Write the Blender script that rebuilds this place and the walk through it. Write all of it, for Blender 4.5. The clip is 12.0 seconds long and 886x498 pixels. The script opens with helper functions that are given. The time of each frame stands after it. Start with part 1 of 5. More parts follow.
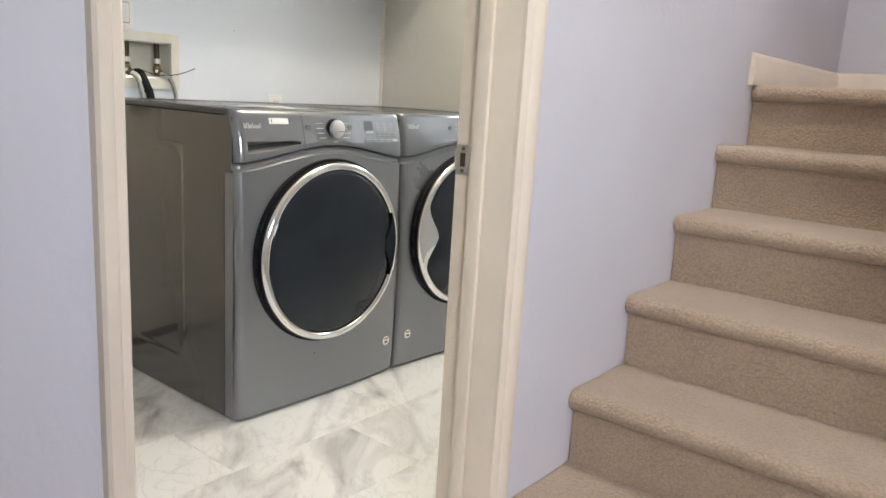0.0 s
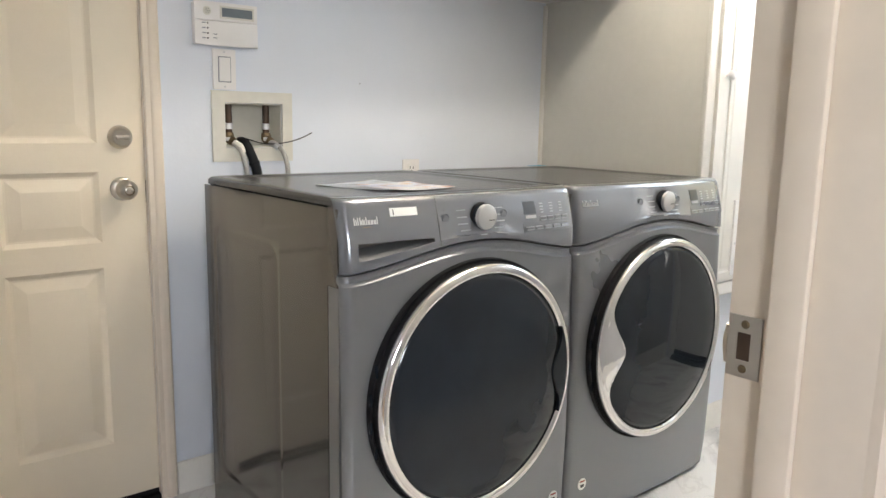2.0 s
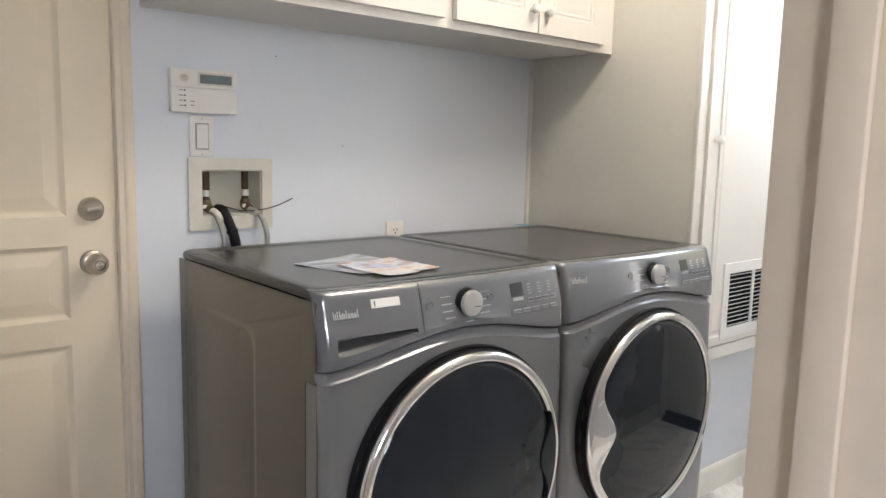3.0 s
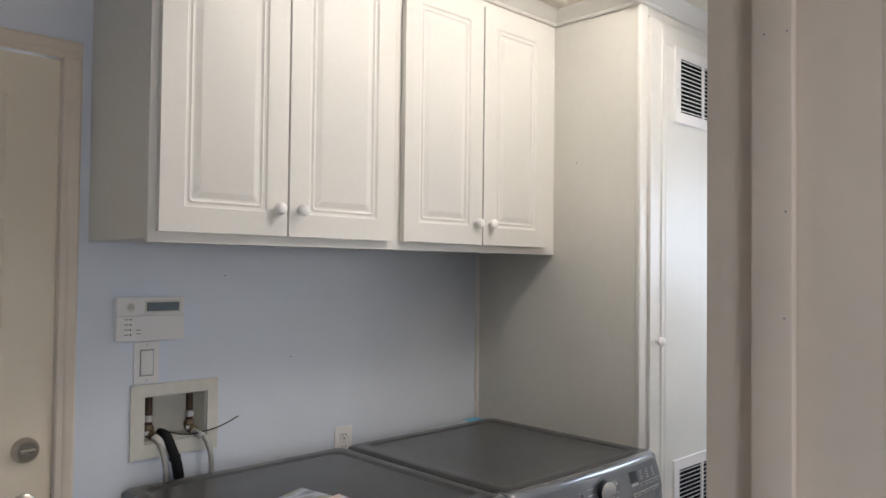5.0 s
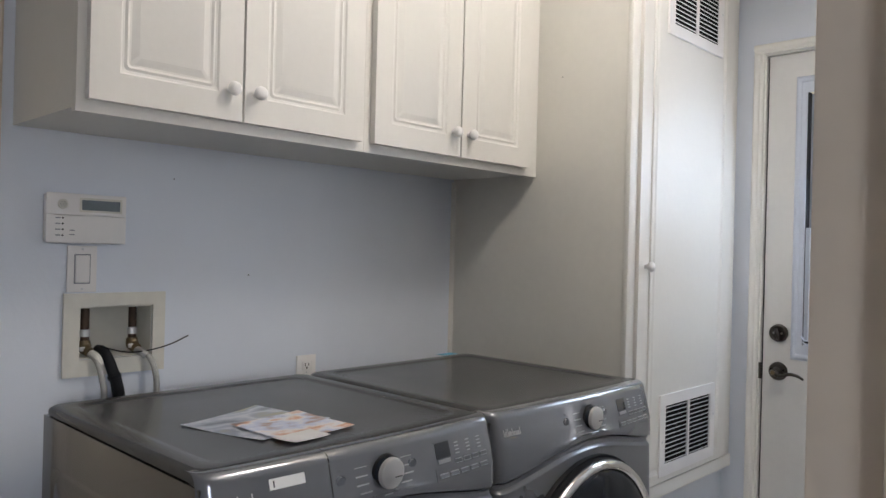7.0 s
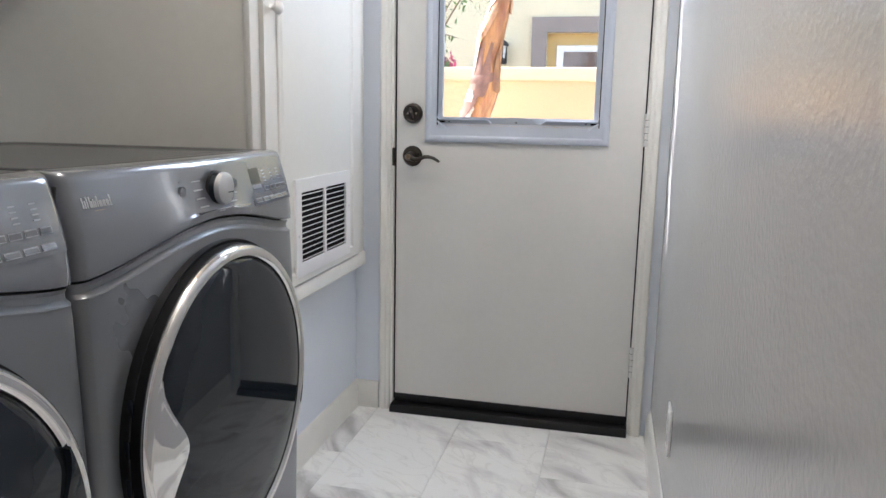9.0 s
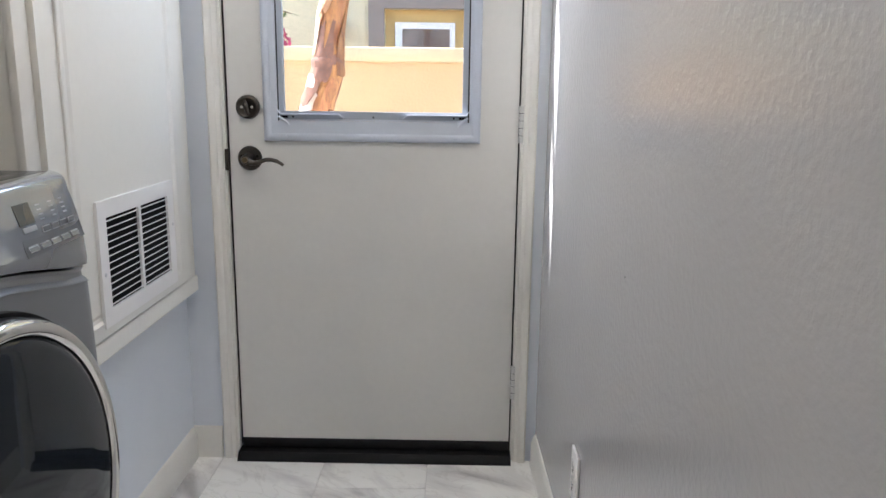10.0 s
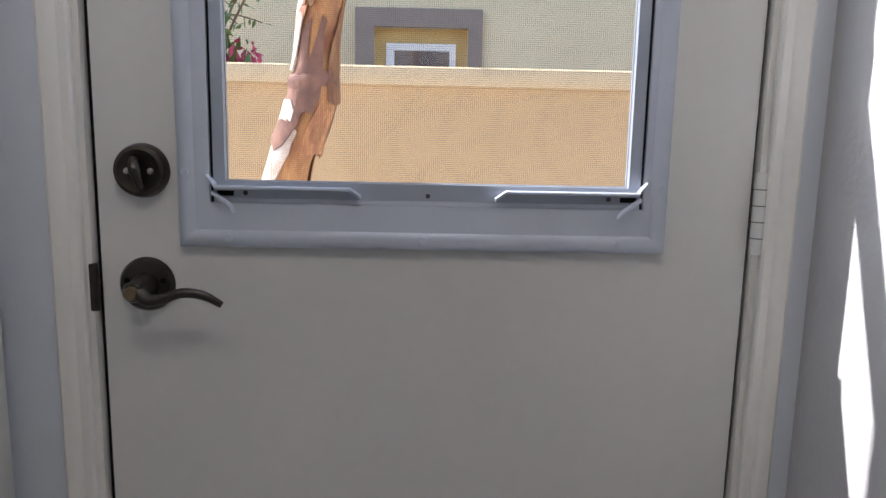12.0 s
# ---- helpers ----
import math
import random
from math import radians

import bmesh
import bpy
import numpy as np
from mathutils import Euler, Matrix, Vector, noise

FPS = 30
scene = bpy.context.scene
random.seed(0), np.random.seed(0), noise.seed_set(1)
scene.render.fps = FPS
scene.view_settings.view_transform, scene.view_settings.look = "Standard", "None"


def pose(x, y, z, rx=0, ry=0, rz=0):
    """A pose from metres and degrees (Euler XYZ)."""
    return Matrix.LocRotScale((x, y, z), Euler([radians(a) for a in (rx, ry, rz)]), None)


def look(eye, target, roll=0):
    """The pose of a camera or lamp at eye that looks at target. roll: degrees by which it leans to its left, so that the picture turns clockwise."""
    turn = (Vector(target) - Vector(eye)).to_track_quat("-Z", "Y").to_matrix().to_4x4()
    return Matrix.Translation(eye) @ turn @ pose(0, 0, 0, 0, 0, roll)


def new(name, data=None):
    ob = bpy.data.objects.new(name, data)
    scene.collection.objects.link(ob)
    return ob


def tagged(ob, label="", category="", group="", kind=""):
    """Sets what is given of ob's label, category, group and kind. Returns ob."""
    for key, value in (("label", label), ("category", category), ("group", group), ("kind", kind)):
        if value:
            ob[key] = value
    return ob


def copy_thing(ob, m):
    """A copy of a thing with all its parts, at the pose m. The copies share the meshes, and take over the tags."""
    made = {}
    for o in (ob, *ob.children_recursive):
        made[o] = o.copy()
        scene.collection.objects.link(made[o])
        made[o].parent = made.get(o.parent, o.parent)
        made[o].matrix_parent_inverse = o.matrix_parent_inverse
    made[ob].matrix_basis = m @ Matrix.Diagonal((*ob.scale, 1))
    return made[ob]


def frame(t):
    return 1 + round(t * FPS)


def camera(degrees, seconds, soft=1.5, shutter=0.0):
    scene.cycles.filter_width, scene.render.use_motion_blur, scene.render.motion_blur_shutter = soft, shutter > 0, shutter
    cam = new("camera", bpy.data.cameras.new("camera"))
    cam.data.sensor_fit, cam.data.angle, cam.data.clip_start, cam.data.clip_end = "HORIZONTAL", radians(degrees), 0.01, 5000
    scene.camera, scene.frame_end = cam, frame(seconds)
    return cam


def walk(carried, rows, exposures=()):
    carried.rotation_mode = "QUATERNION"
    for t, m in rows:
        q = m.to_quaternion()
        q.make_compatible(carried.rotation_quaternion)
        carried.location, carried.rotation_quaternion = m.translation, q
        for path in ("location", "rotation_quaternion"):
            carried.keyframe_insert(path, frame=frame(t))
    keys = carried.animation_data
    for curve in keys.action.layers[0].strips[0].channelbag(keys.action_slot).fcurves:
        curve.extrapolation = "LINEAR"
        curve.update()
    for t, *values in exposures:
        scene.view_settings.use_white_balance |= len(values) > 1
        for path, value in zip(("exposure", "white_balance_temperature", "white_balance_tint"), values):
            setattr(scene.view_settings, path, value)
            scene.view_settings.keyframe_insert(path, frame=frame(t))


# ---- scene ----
cam = camera(61.6, 12.0)
PATH = [
    (0, (-0.052, 0.091, 1.023), (-1.283, 1.614, 0.614), 3.4),
    (0.5, (-0.174, 0.292, 1.022), (-1.569, 1.674, 0.64), 2.3),
    (1, (-0.318, 0.441, 1.038), (-1.8, 1.735, 0.676), 1.6),
    (1.5, (-0.49, 0.524, 1.063), (-2.004, 1.786, 0.723), 1.1),
    (2, (-0.595, 0.591, 1.097), (-2.124, 1.837, 0.765), 1.1),
    (2.5, (-0.649, 0.634, 1.135), (-2.18, 1.884, 0.832), 1.3),
    (3, (-0.662, 0.645, 1.222), (-2.174, 1.927, 0.953), 1.4),
    (3.5, (-0.69, 0.664, 1.306), (-2.184, 1.976, 1.1), 1.4),
    (3.7, (-0.687, 0.664, 1.356), (-2.172, 1.991, 1.168), 1.1),
    (5.3, (-0.653, 0.63, 1.523), (-2.085, 2.023, 1.618), 0.8),
    (5.5, (-0.652, 0.624, 1.533), (-2.078, 2.022, 1.645), 1.0),
    (6, (-0.666, 0.646, 1.511), (-2.09, 2.043, 1.642), 1.2),
    (6.5, (-0.72, 0.701, 1.418), (-2.141, 2.106, 1.509), 1.5),
    (6.7, (-0.75, 0.728, 1.373), (-2.164, 2.141, 1.434), 1.5),
    (8.3, (-1.035, 1.067, 1.077), (-1.958, 2.817, 0.787), 1.2),
    (8.5, (-1.045, 1.107, 1.056), (-1.85, 2.911, 0.739), 1.2),
    (9, (-1.129, 1.192, 1.032), (-1.573, 3.109, 0.675), 1.1),
    (9.5, (-1.185, 1.335, 1.075), (-1.361, 3.286, 0.673), 0.7),
    (10, (-1.237, 1.534, 1.078), (-1.257, 3.491, 0.666), 0.7),
    (10.5, (-1.29, 1.785, 1.087), (-1.246, 3.742, 0.678), 0.8),
    (11, (-1.334, 2.073, 1.104), (-1.262, 4.033, 0.713), 1.3),
    (11.5, (-1.368, 2.393, 1.106), (-1.299, 4.358, 0.738), 1.4),
    (12, (-1.453, 2.693, 1.098), (-1.409, 4.664, 0.761), 1.2),
]
EXPOSURES = [(0.0, 3.18, 6400, 7), (1.5, 3.18, 6400, 9), (2.5, 3.0, 6400, 10), (3.7, 2.6, 6250, 12), (5.5, 1.93, 5950, 12), (6.7, 1.95, 5950, 12), (8.3, 2.6, 5850, 13),
             (9.5, 2.42, 5900, 11), (10.3, 2.28, 5950, 12), (11.0, 2.1, 5750, 10), (11.5, 1.88, 5650, 10), (12.0, 1.45, 5850, 15)]
walk(cam, [(t, look(eye, target, roll)) for t, eye, target, roll in PATH], EXPOSURES)

# ---- world, sun, lamps ----
SUN_DIR = Vector((0.60, -0.215, -0.60)).normalized()
world = bpy.data.worlds.new("world")
scene.world = world
world.use_nodes = True
wn = world.node_tree
sky = wn.nodes.new("ShaderNodeTexSky")
sky.sky_type = "NISHITA"
sky.sun_disc = False
sky.sun_elevation = math.asin(-SUN_DIR.z)
sky.sun_rotation = math.atan2(-SUN_DIR.x, -SUN_DIR.y)
wn.links.new(sky.outputs[0], wn.nodes["Background"].inputs[0])
wn.nodes["Background"].inputs[1].default_value = 0.15

sun = bpy.data.lights.new("sun", "SUN")
sun.energy, sun.angle, sun.color = 4.4, radians(0.5), (1.0, 0.95, 0.87)
new("sun", sun).matrix_world = look((-5, 6, 8), Vector((-5, 6, 8)) + SUN_DIR)


def area_lamp(name, eye, target, sx, sy, watts, color, shape="RECTANGLE"):
    lamp = bpy.data.lights.new(name, "AREA")
    lamp.shape, lamp.size, lamp.energy, lamp.color = shape, sx, watts, color
    if shape in ("RECTANGLE", "ELLIPSE"):
        lamp.size_y = sy
    ob = new(name, lamp)
    ob.matrix_world = look(eye, target)
    return ob


# the laundry's ceiling lamp, door-window daylight, and unseen fill lamps for hall and stairs
bulb = bpy.data.lights.new("laundry_ceiling_lamp", "POINT")
bulb.energy, bulb.shadow_soft_size, bulb.color = 6.0, 0.13, (1.0, 0.90, 0.77)
new("laundry_ceiling_lamp", bulb).location = (-1.40, 2.30, 2.55)
area_lamp("door_window_daylight", (-1.452, 3.56, 1.66), (-1.50, 1.90, 1.02), 0.48, 0.44, 1.05, (0.76, 0.87, 1.0))
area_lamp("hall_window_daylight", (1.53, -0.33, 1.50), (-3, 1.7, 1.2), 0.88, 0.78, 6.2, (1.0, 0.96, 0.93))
# unseen source over the stairs, added to light treads and stair wall
area_lamp("stair_ceiling_lamp", (-0.25, 1.48, 4.10), (-0.25, 1.75, 0), 0.30, 0.30, 5.0, (1.0, 0.93, 0.86), "DISK")


# ---- materials ----
def material(name, color, rough=0.5, metal=0.0, tone=0.06, scale=6.0, grain=0.0, grain_scale=300.0, bump=0.0, bump_scale=80.0,
             coat=0.0, spec=0.5, second=None, rough_var=0.025, stretch=(1, 1, 1), island=0.0, per_object=0.0, bump_distance=0.002):
    """A surface whose colour and gloss vary at a coarse and a fine scale, with fine relief."""
    m = bpy.data.materials.new(name)
    m.use_nodes = True
    t = m.node_tree
    b = t.nodes["Principled BSDF"]
    geo = t.nodes.new("ShaderNodeNewGeometry")
    mp = t.nodes.new("ShaderNodeMapping")
    mp.inputs["Scale"].default_value = stretch
    t.links.new(geo.outputs["Position"], mp.inputs["Vector"])
    n1 = t.nodes.new("ShaderNodeTexNoise")
    n1.inputs["Scale"].default_value, n1.inputs["Detail"].default_value = scale, 4
    t.links.new(mp.outputs[0], n1.inputs["Vector"])
    n2 = t.nodes.new("ShaderNodeTexNoise")
    n2.inputs["Scale"].default_value, n2.inputs["Detail"].default_value = grain_scale, 2
    t.links.new(mp.outputs[0], n2.inputs["Vector"])
    ramp = t.nodes.new("ShaderNodeMix")
    ramp.data_type = "RGBA"
    c = Vector(color)
    other = Vector(second) if second else c * (1 - tone)
    ramp.inputs["A"].default_value = (*other, 1)
    ramp.inputs["B"].default_value = (*[min(1, v * (1 + (0 if second else tone))) for v in c], 1)
    step = t.nodes.new("ShaderNodeMapRange")
    step.inputs["From Min"].default_value, step.inputs["From Max"].default_value = 0.3, 0.7
    t.links.new(n1.outputs["Fac"], step.inputs["Value"])
    t.links.new(step.outputs[0], ramp.inputs["Factor"])
    col = ramp.outputs["Result"]

    def shade(value, amount, col):
        mr = t.nodes.new("ShaderNodeMapRange")
        mr.inputs["To Min"].default_value, mr.inputs["To Max"].default_value = 1 - amount, 1 + amount
        t.links.new(value, mr.inputs["Value"])
        mix = t.nodes.new("ShaderNodeVectorMath")
        mix.operation = "SCALE"
        t.links.new(col, mix.inputs[0])
        t.links.new(mr.outputs[0], mix.inputs["Scale"])
        return mix.outputs[0]
    if grain:
        col = shade(n2.outputs["Fac"], grain, col)
    if island:
        col = shade(geo.outputs["Random Per Island"], island, col)
    if per_object:
        info = t.nodes.new("ShaderNodeObjectInfo")
        col = shade(info.outputs["Random"], per_object, col)
    t.links.new(col, b.inputs["Base Color"])
    rr = t.nodes.new("ShaderNodeMapRange")
    rr.inputs["To Min"].default_value, rr.inputs["To Max"].default_value = max(0, rough - rough_var), min(1, rough + rough_var)
    t.links.new(n1.outputs["Fac"], rr.inputs["Value"])
    t.links.new(rr.outputs[0], b.inputs["Roughness"])
    b.inputs["Metallic"].default_value = metal
    b.inputs["Specular IOR Level"].default_value = spec
    b.inputs["Coat Weight"].default_value = coat
    b.inputs["Coat Roughness"].default_value = 0.06
    if bump:
        n3 = t.nodes.new("ShaderNodeTexNoise")
        n3.inputs["Scale"].default_value, n3.inputs["Detail"].default_value = bump_scale, 3
        t.links.new(mp.outputs[0], n3.inputs["Vector"])
        bp = t.nodes.new("ShaderNodeBump")
        bp.inputs["Strength"].default_value, bp.inputs["Distance"].default_value = bump, bump_distance
        t.links.new(n3.outputs["Fac"], bp.inputs["Height"])
        t.links.new(bp.outputs[0], b.inputs["Normal"])
    return m


WALL = material("blue_wall_paint", (0.735, 0.775, 0.845), 0.33, tone=0.03, scale=2.5, grain=0.02, bump=0.10, bump_scale=70, bump_distance=0.004)
WALL_TEXTURED = material("textured_wall_paint", (0.55, 0.54, 0.54), 0.17, tone=0.02, scale=2.5, bump=0.24, bump_scale=90, bump_distance=0.004, spec=0.5)
HALL_WALL = material("lavender_wall_paint", (0.61, 0.60, 0.655), 0.5, tone=0.03, scale=2.5, bump=0.3, bump_scale=55, bump_distance=0.004)
CEILING = material("ceiling_paint", (0.80, 0.79, 0.76), 0.8, tone=0.03, bump=0.3, bump_scale=60, bump_distance=0.003)
TRIM = material("white_trim_paint", (0.81, 0.795, 0.75), 0.35, tone=0.04, scale=5, grain=0.03, grain_scale=90, bump=0.12, bump_scale=40)
CASING = material("cream_casing_paint", (0.76, 0.67, 0.56), 0.38, tone=0.05, scale=7, grain=0.03, grain_scale=60, bump=0.15, bump_scale=30)
CABINET = material("white_cabinet_paint", (0.75, 0.73, 0.68), 0.44, tone=0.015, scale=4, grain=0.02, grain_scale=60, bump=0.08, bump_scale=35)
PANEL = material("cabinet_side_paint", (0.72, 0.70, 0.64), 0.42, tone=0.03, scale=3, grain=0.03, grain_scale=40, bump=0.1, bump_scale=30)
DOOR_PAINT = material("cream_door_paint", (0.84, 0.75, 0.60), 0.36, tone=0.03, scale=4, grain=0.02, bump=0.1, bump_scale=50)
EXT_DOOR = material("grey_white_door_paint", (0.70, 0.69, 0.665), 0.40, tone=0.04, scale=3, grain=0.03, grain_scale=50, bump=0.1, bump_scale=40)
LITE = material("blue_white_window_frame", (0.58, 0.62, 0.70), 0.42, tone=0.04, scale=8, grain=0.03, bump=0.08, bump_scale=60)
SASH = material("grey_painted_metal_sash", (0.42, 0.46, 0.53), 0.35, metal=0.2, tone=0.05, scale=12)
STEEL_PAINT = material("dark_silver_enamel", (0.232, 0.24, 0.258), 0.28, metal=0.6, tone=0.015, scale=3, grain=0.05, grain_scale=900, coat=0.45, rough_var=0.02)
# lid and side copies of the front's enamel, their shade put into the colour
LID = material("shaded_lid_enamel", (0.070, 0.070, 0.070), 0.24, metal=0.1, spec=0.32, tone=0.02, scale=3, grain=0.06, grain_scale=900, coat=0.08, rough_var=0.03)
STEEL_SIDE = material("shaded_side_enamel", (0.095, 0.090, 0.083), 0.20, metal=0.35, tone=0.02, scale=3, grain=0.05, grain_scale=900, coat=0.6, rough_var=0.02)
CONSOLE = material("grey_console_plastic", (0.198, 0.208, 0.230), 0.17, metal=0.45, tone=0.015, scale=5, coat=1.0, rough_var=0.02)
FIELD = material("dark_touch_field", (0.135, 0.142, 0.155), 0.16, metal=0.3, tone=0.015, scale=5, coat=0.7, rough_var=0.02)
CHROME = material("chrome", (0.80, 0.79, 0.78), 0.055, metal=1.0, tone=0.02, scale=9, rough_var=0.02)
SATIN = material("satin_knob_metal", (0.66, 0.66, 0.66), 0.32, metal=0.85, tone=0.03, scale=20, grain=0.04, grain_scale=900)
NICKEL = material("satin_nickel", (0.52, 0.48, 0.42), 0.30, metal=1.0, tone=0.06, scale=20)
BRONZE = material("aged_bronze", (0.075, 0.065, 0.055), 0.34, metal=0.9, tone=0.2, scale=25, grain=0.15, grain_scale=200)
BLACK = material("black_rubber", (0.010, 0.010, 0.011), 0.5, spec=0.2, tone=0.2, scale=12, bump=0.2, bump_scale=60)
GLOSS_BLACK = material("dark_smoked_glass", (0.015, 0.019, 0.025), 0.03, tone=0.2, scale=6, coat=0.0, spec=0.36, rough_var=0.01)
# near-black, mostly for slots and gaps whose shade is put into the colour
DARK = material("dark_recess", (0.010, 0.009, 0.008), 0.9, tone=0.2, spec=0.08)
DISPLAY = material("dark_display", (0.03, 0.033, 0.038), 0.12, tone=0.1)
PRINT = material("pale_print", (0.29, 0.30, 0.32), 0.5, tone=0.05)
PRINT_PALE = material("bright_print", (0.50, 0.50, 0.51), 0.4, tone=0.05)
PRINT_DARK = material("dark_print", (0.05, 0.05, 0.055), 0.5, tone=0.1)
WHITE_PLASTIC = material("white_plastic", (0.83, 0.81, 0.79), 0.35, tone=0.03, scale=12)
CREAM_PLASTIC = material("aged_white_plastic", (0.68, 0.66, 0.59), 0.45, tone=0.06, scale=18)
LCD = material("grey_display", (0.16, 0.19, 0.21), 0.25, tone=0.08, scale=30)
STICKER = material("white_sticker", (0.80, 0.80, 0.78), 0.4, tone=0.03)
RED = material("red_print", (0.32, 0.07, 0.06), 0.5, tone=0.1)
PAPER = material("glossy_paper", (0.78, 0.77, 0.75), 0.35, tone=0.04, scale=20)
TAPE = material("blue_tape", (0.10, 0.42, 0.62), 0.6, tone=0.08, scale=60)
BLUE = material("blue_sticker", (0.02, 0.13, 0.50), 0.4, tone=0.05)
COPPER = material("brown_copper_pipe", (0.085, 0.055, 0.038), 0.5, metal=0.6, tone=0.25, scale=40)
BRASS = material("tarnished_brass", (0.20, 0.15, 0.09), 0.4, metal=0.85, tone=0.25, scale=40)
BRAID = material("braided_steel_hose", (0.42, 0.41, 0.38), 0.4, metal=0.7, tone=0.2, scale=300, bump=0.5, bump_scale=500)
GROUT = material("pale_grout", (0.74, 0.72, 0.69), 0.8, tone=0.08, scale=30)
STUCCO = material("tan_stucco", (0.66, 0.445, 0.225), 0.9, tone=0.06, scale=1.6, grain=0.10, grain_scale=40, bump=0.5, bump_scale=60, bump_distance=0.006)
STUCCO_CAP = material("pale_stucco_cap", (0.73, 0.55, 0.32), 0.9, tone=0.05, scale=3, grain=0.08, grain_scale=40, bump=0.5, bump_scale=60)
HOUSE = material("yellow_stucco", (0.69, 0.585, 0.37), 0.9, tone=0.05, scale=1.2, grain=0.08, grain_scale=40, bump=0.5, bump_scale=60, bump_distance=0.006)
HOUSE_TRIM = material("taupe_stucco_trim", (0.26, 0.21, 0.17), 0.9, tone=0.06, scale=5, grain=0.08, grain_scale=50, bump=0.4)
HOUSE_RECESS = material("ochre_stucco_recess", (0.60, 0.43, 0.18), 0.9, tone=0.06, scale=5, grain=0.08, grain_scale=50)
PAVING = material("pale_concrete", (0.56, 0.52, 0.47), 0.9, tone=0.10, scale=2, grain=0.12, grain_scale=60, bump=0.4)
BARK = material("orange_brown_bark", (0.60, 0.30, 0.11), 0.75, second=(0.26, 0.09, 0.04), scale=22, grain=0.25, grain_scale=90, bump=0.8, bump_scale=60, stretch=(1, 1, 0.3), bump_distance=0.006)
BARK_FLAKE = material("peeling_bark", (0.58, 0.30, 0.12), 0.7, second=(0.28, 0.10, 0.045), scale=32, grain=0.2, grain_scale=120, bump=0.6, bump_scale=70, stretch=(1, 1, 0.25), per_object=0.35)
BARK_DARK = material("grey_brown_bark_collar", (0.17, 0.085, 0.06), 0.85, second=(0.30, 0.15, 0.10), scale=30, bump=0.8, bump_scale=60)
LEAF = material("green_leaf", (0.10, 0.16, 0.035), 0.5, tone=0.25, scale=20, island=0.4)
FLOWER = material("magenta_flower", (0.45, 0.05, 0.12), 0.6, tone=0.2, scale=30, island=0.3)
STEM = material("brown_stem", (0.16, 0.10, 0.05), 0.8, tone=0.2)
PULL = material("drawer_pull_grey", (0.13, 0.132, 0.135), 0.5, metal=0.3, tone=0.03)
UPPER_WALL = material("cream_upper_wall_paint", (0.72, 0.67, 0.57), 0.7, tone=0.02, scale=2, bump=0.15, bump_scale=60)
BARK_PALE = material("pale_sunlit_bark", (0.78, 0.70, 0.60), 0.7, second=(0.58, 0.40, 0.28), scale=20, grain=0.1, grain_scale=120, bump=0.4, bump_scale=70)
LANTERN = material("black_iron", (0.02, 0.02, 0.022), 0.5, metal=0.4, tone=0.2)
SCREEN = material("grey_screen_wire", (0.10, 0.10, 0.10), 0.6, tone=0.1)
PICTURE = material("muted_dark_curtain", (0.11, 0.075, 0.06), 0.6, second=(0.25, 0.19, 0.16), scale=3)


def glass_material(name, tint=(1, 1, 1)):
    m = bpy.data.materials.new(name)
    m.use_nodes = True
    b = m.node_tree.nodes["Principled BSDF"]
    b.inputs["Base Color"].default_value = (*tint, 1)
    b.inputs["Roughness"].default_value = 0.0
    b.inputs["IOR"].default_value = 1.45
    b.inputs["Transmission Weight"].default_value = 1.0
    return m


GLASS = glass_material("clear_glass")


def printed_paper(name, colors, scale, stretch):
    """Glossy paper whose print runs through a few colours in soft-edged fields."""
    m = bpy.data.materials.new(name)
    m.use_nodes = True
    t = m.node_tree
    b = t.nodes["Principled BSDF"]
    geo = t.nodes.new("ShaderNodeNewGeometry")
    mp = t.nodes.new("ShaderNodeMapping")
    mp.inputs["Rotation"].default_value, mp.inputs["Scale"].default_value = (0, 0, 0.3), stretch
    t.links.new(geo.outputs["Position"], mp.inputs["Vector"])
    n = t.nodes.new("ShaderNodeTexNoise")
    n.inputs["Scale"].default_value, n.inputs["Detail"].default_value = scale, 5
    t.links.new(mp.outputs[0], n.inputs["Vector"])
    ramp = t.nodes.new("ShaderNodeValToRGB")
    el = ramp.color_ramp.elements
    el[0].position, el[0].color = 0.33, (*colors[0], 1)
    el[1].position, el[1].color = 0.66, (*colors[-1], 1)
    for i, c in enumerate(colors[1:-1]):
        el.new(0.33 + 0.33 * (i + 1) / (len(colors) - 1)).color = (*c, 1)
    t.links.new(n.outputs["Fac"], ramp.inputs[0])
    t.links.new(ramp.outputs[0], b.inputs["Base Color"])
    b.inputs["Roughness"].default_value = 0.32
    return m


PAPER_GREY = printed_paper("grey_printed_paper", [(0.14, 0.16, 0.20), (0.34, 0.38, 0.46), (0.58, 0.60, 0.64), (0.30, 0.34, 0.42), (0.34, 0.32, 0.20)], 17, (1, 0.45, 1))
PAPER_TAN = printed_paper("tan_print", [(0.16, 0.08, 0.06), (0.62, 0.30, 0.15), (0.80, 0.78, 0.78), (0.55, 0.60, 0.76), (0.36, 0.20, 0.14)], 26, (0.8, 0.5, 1))


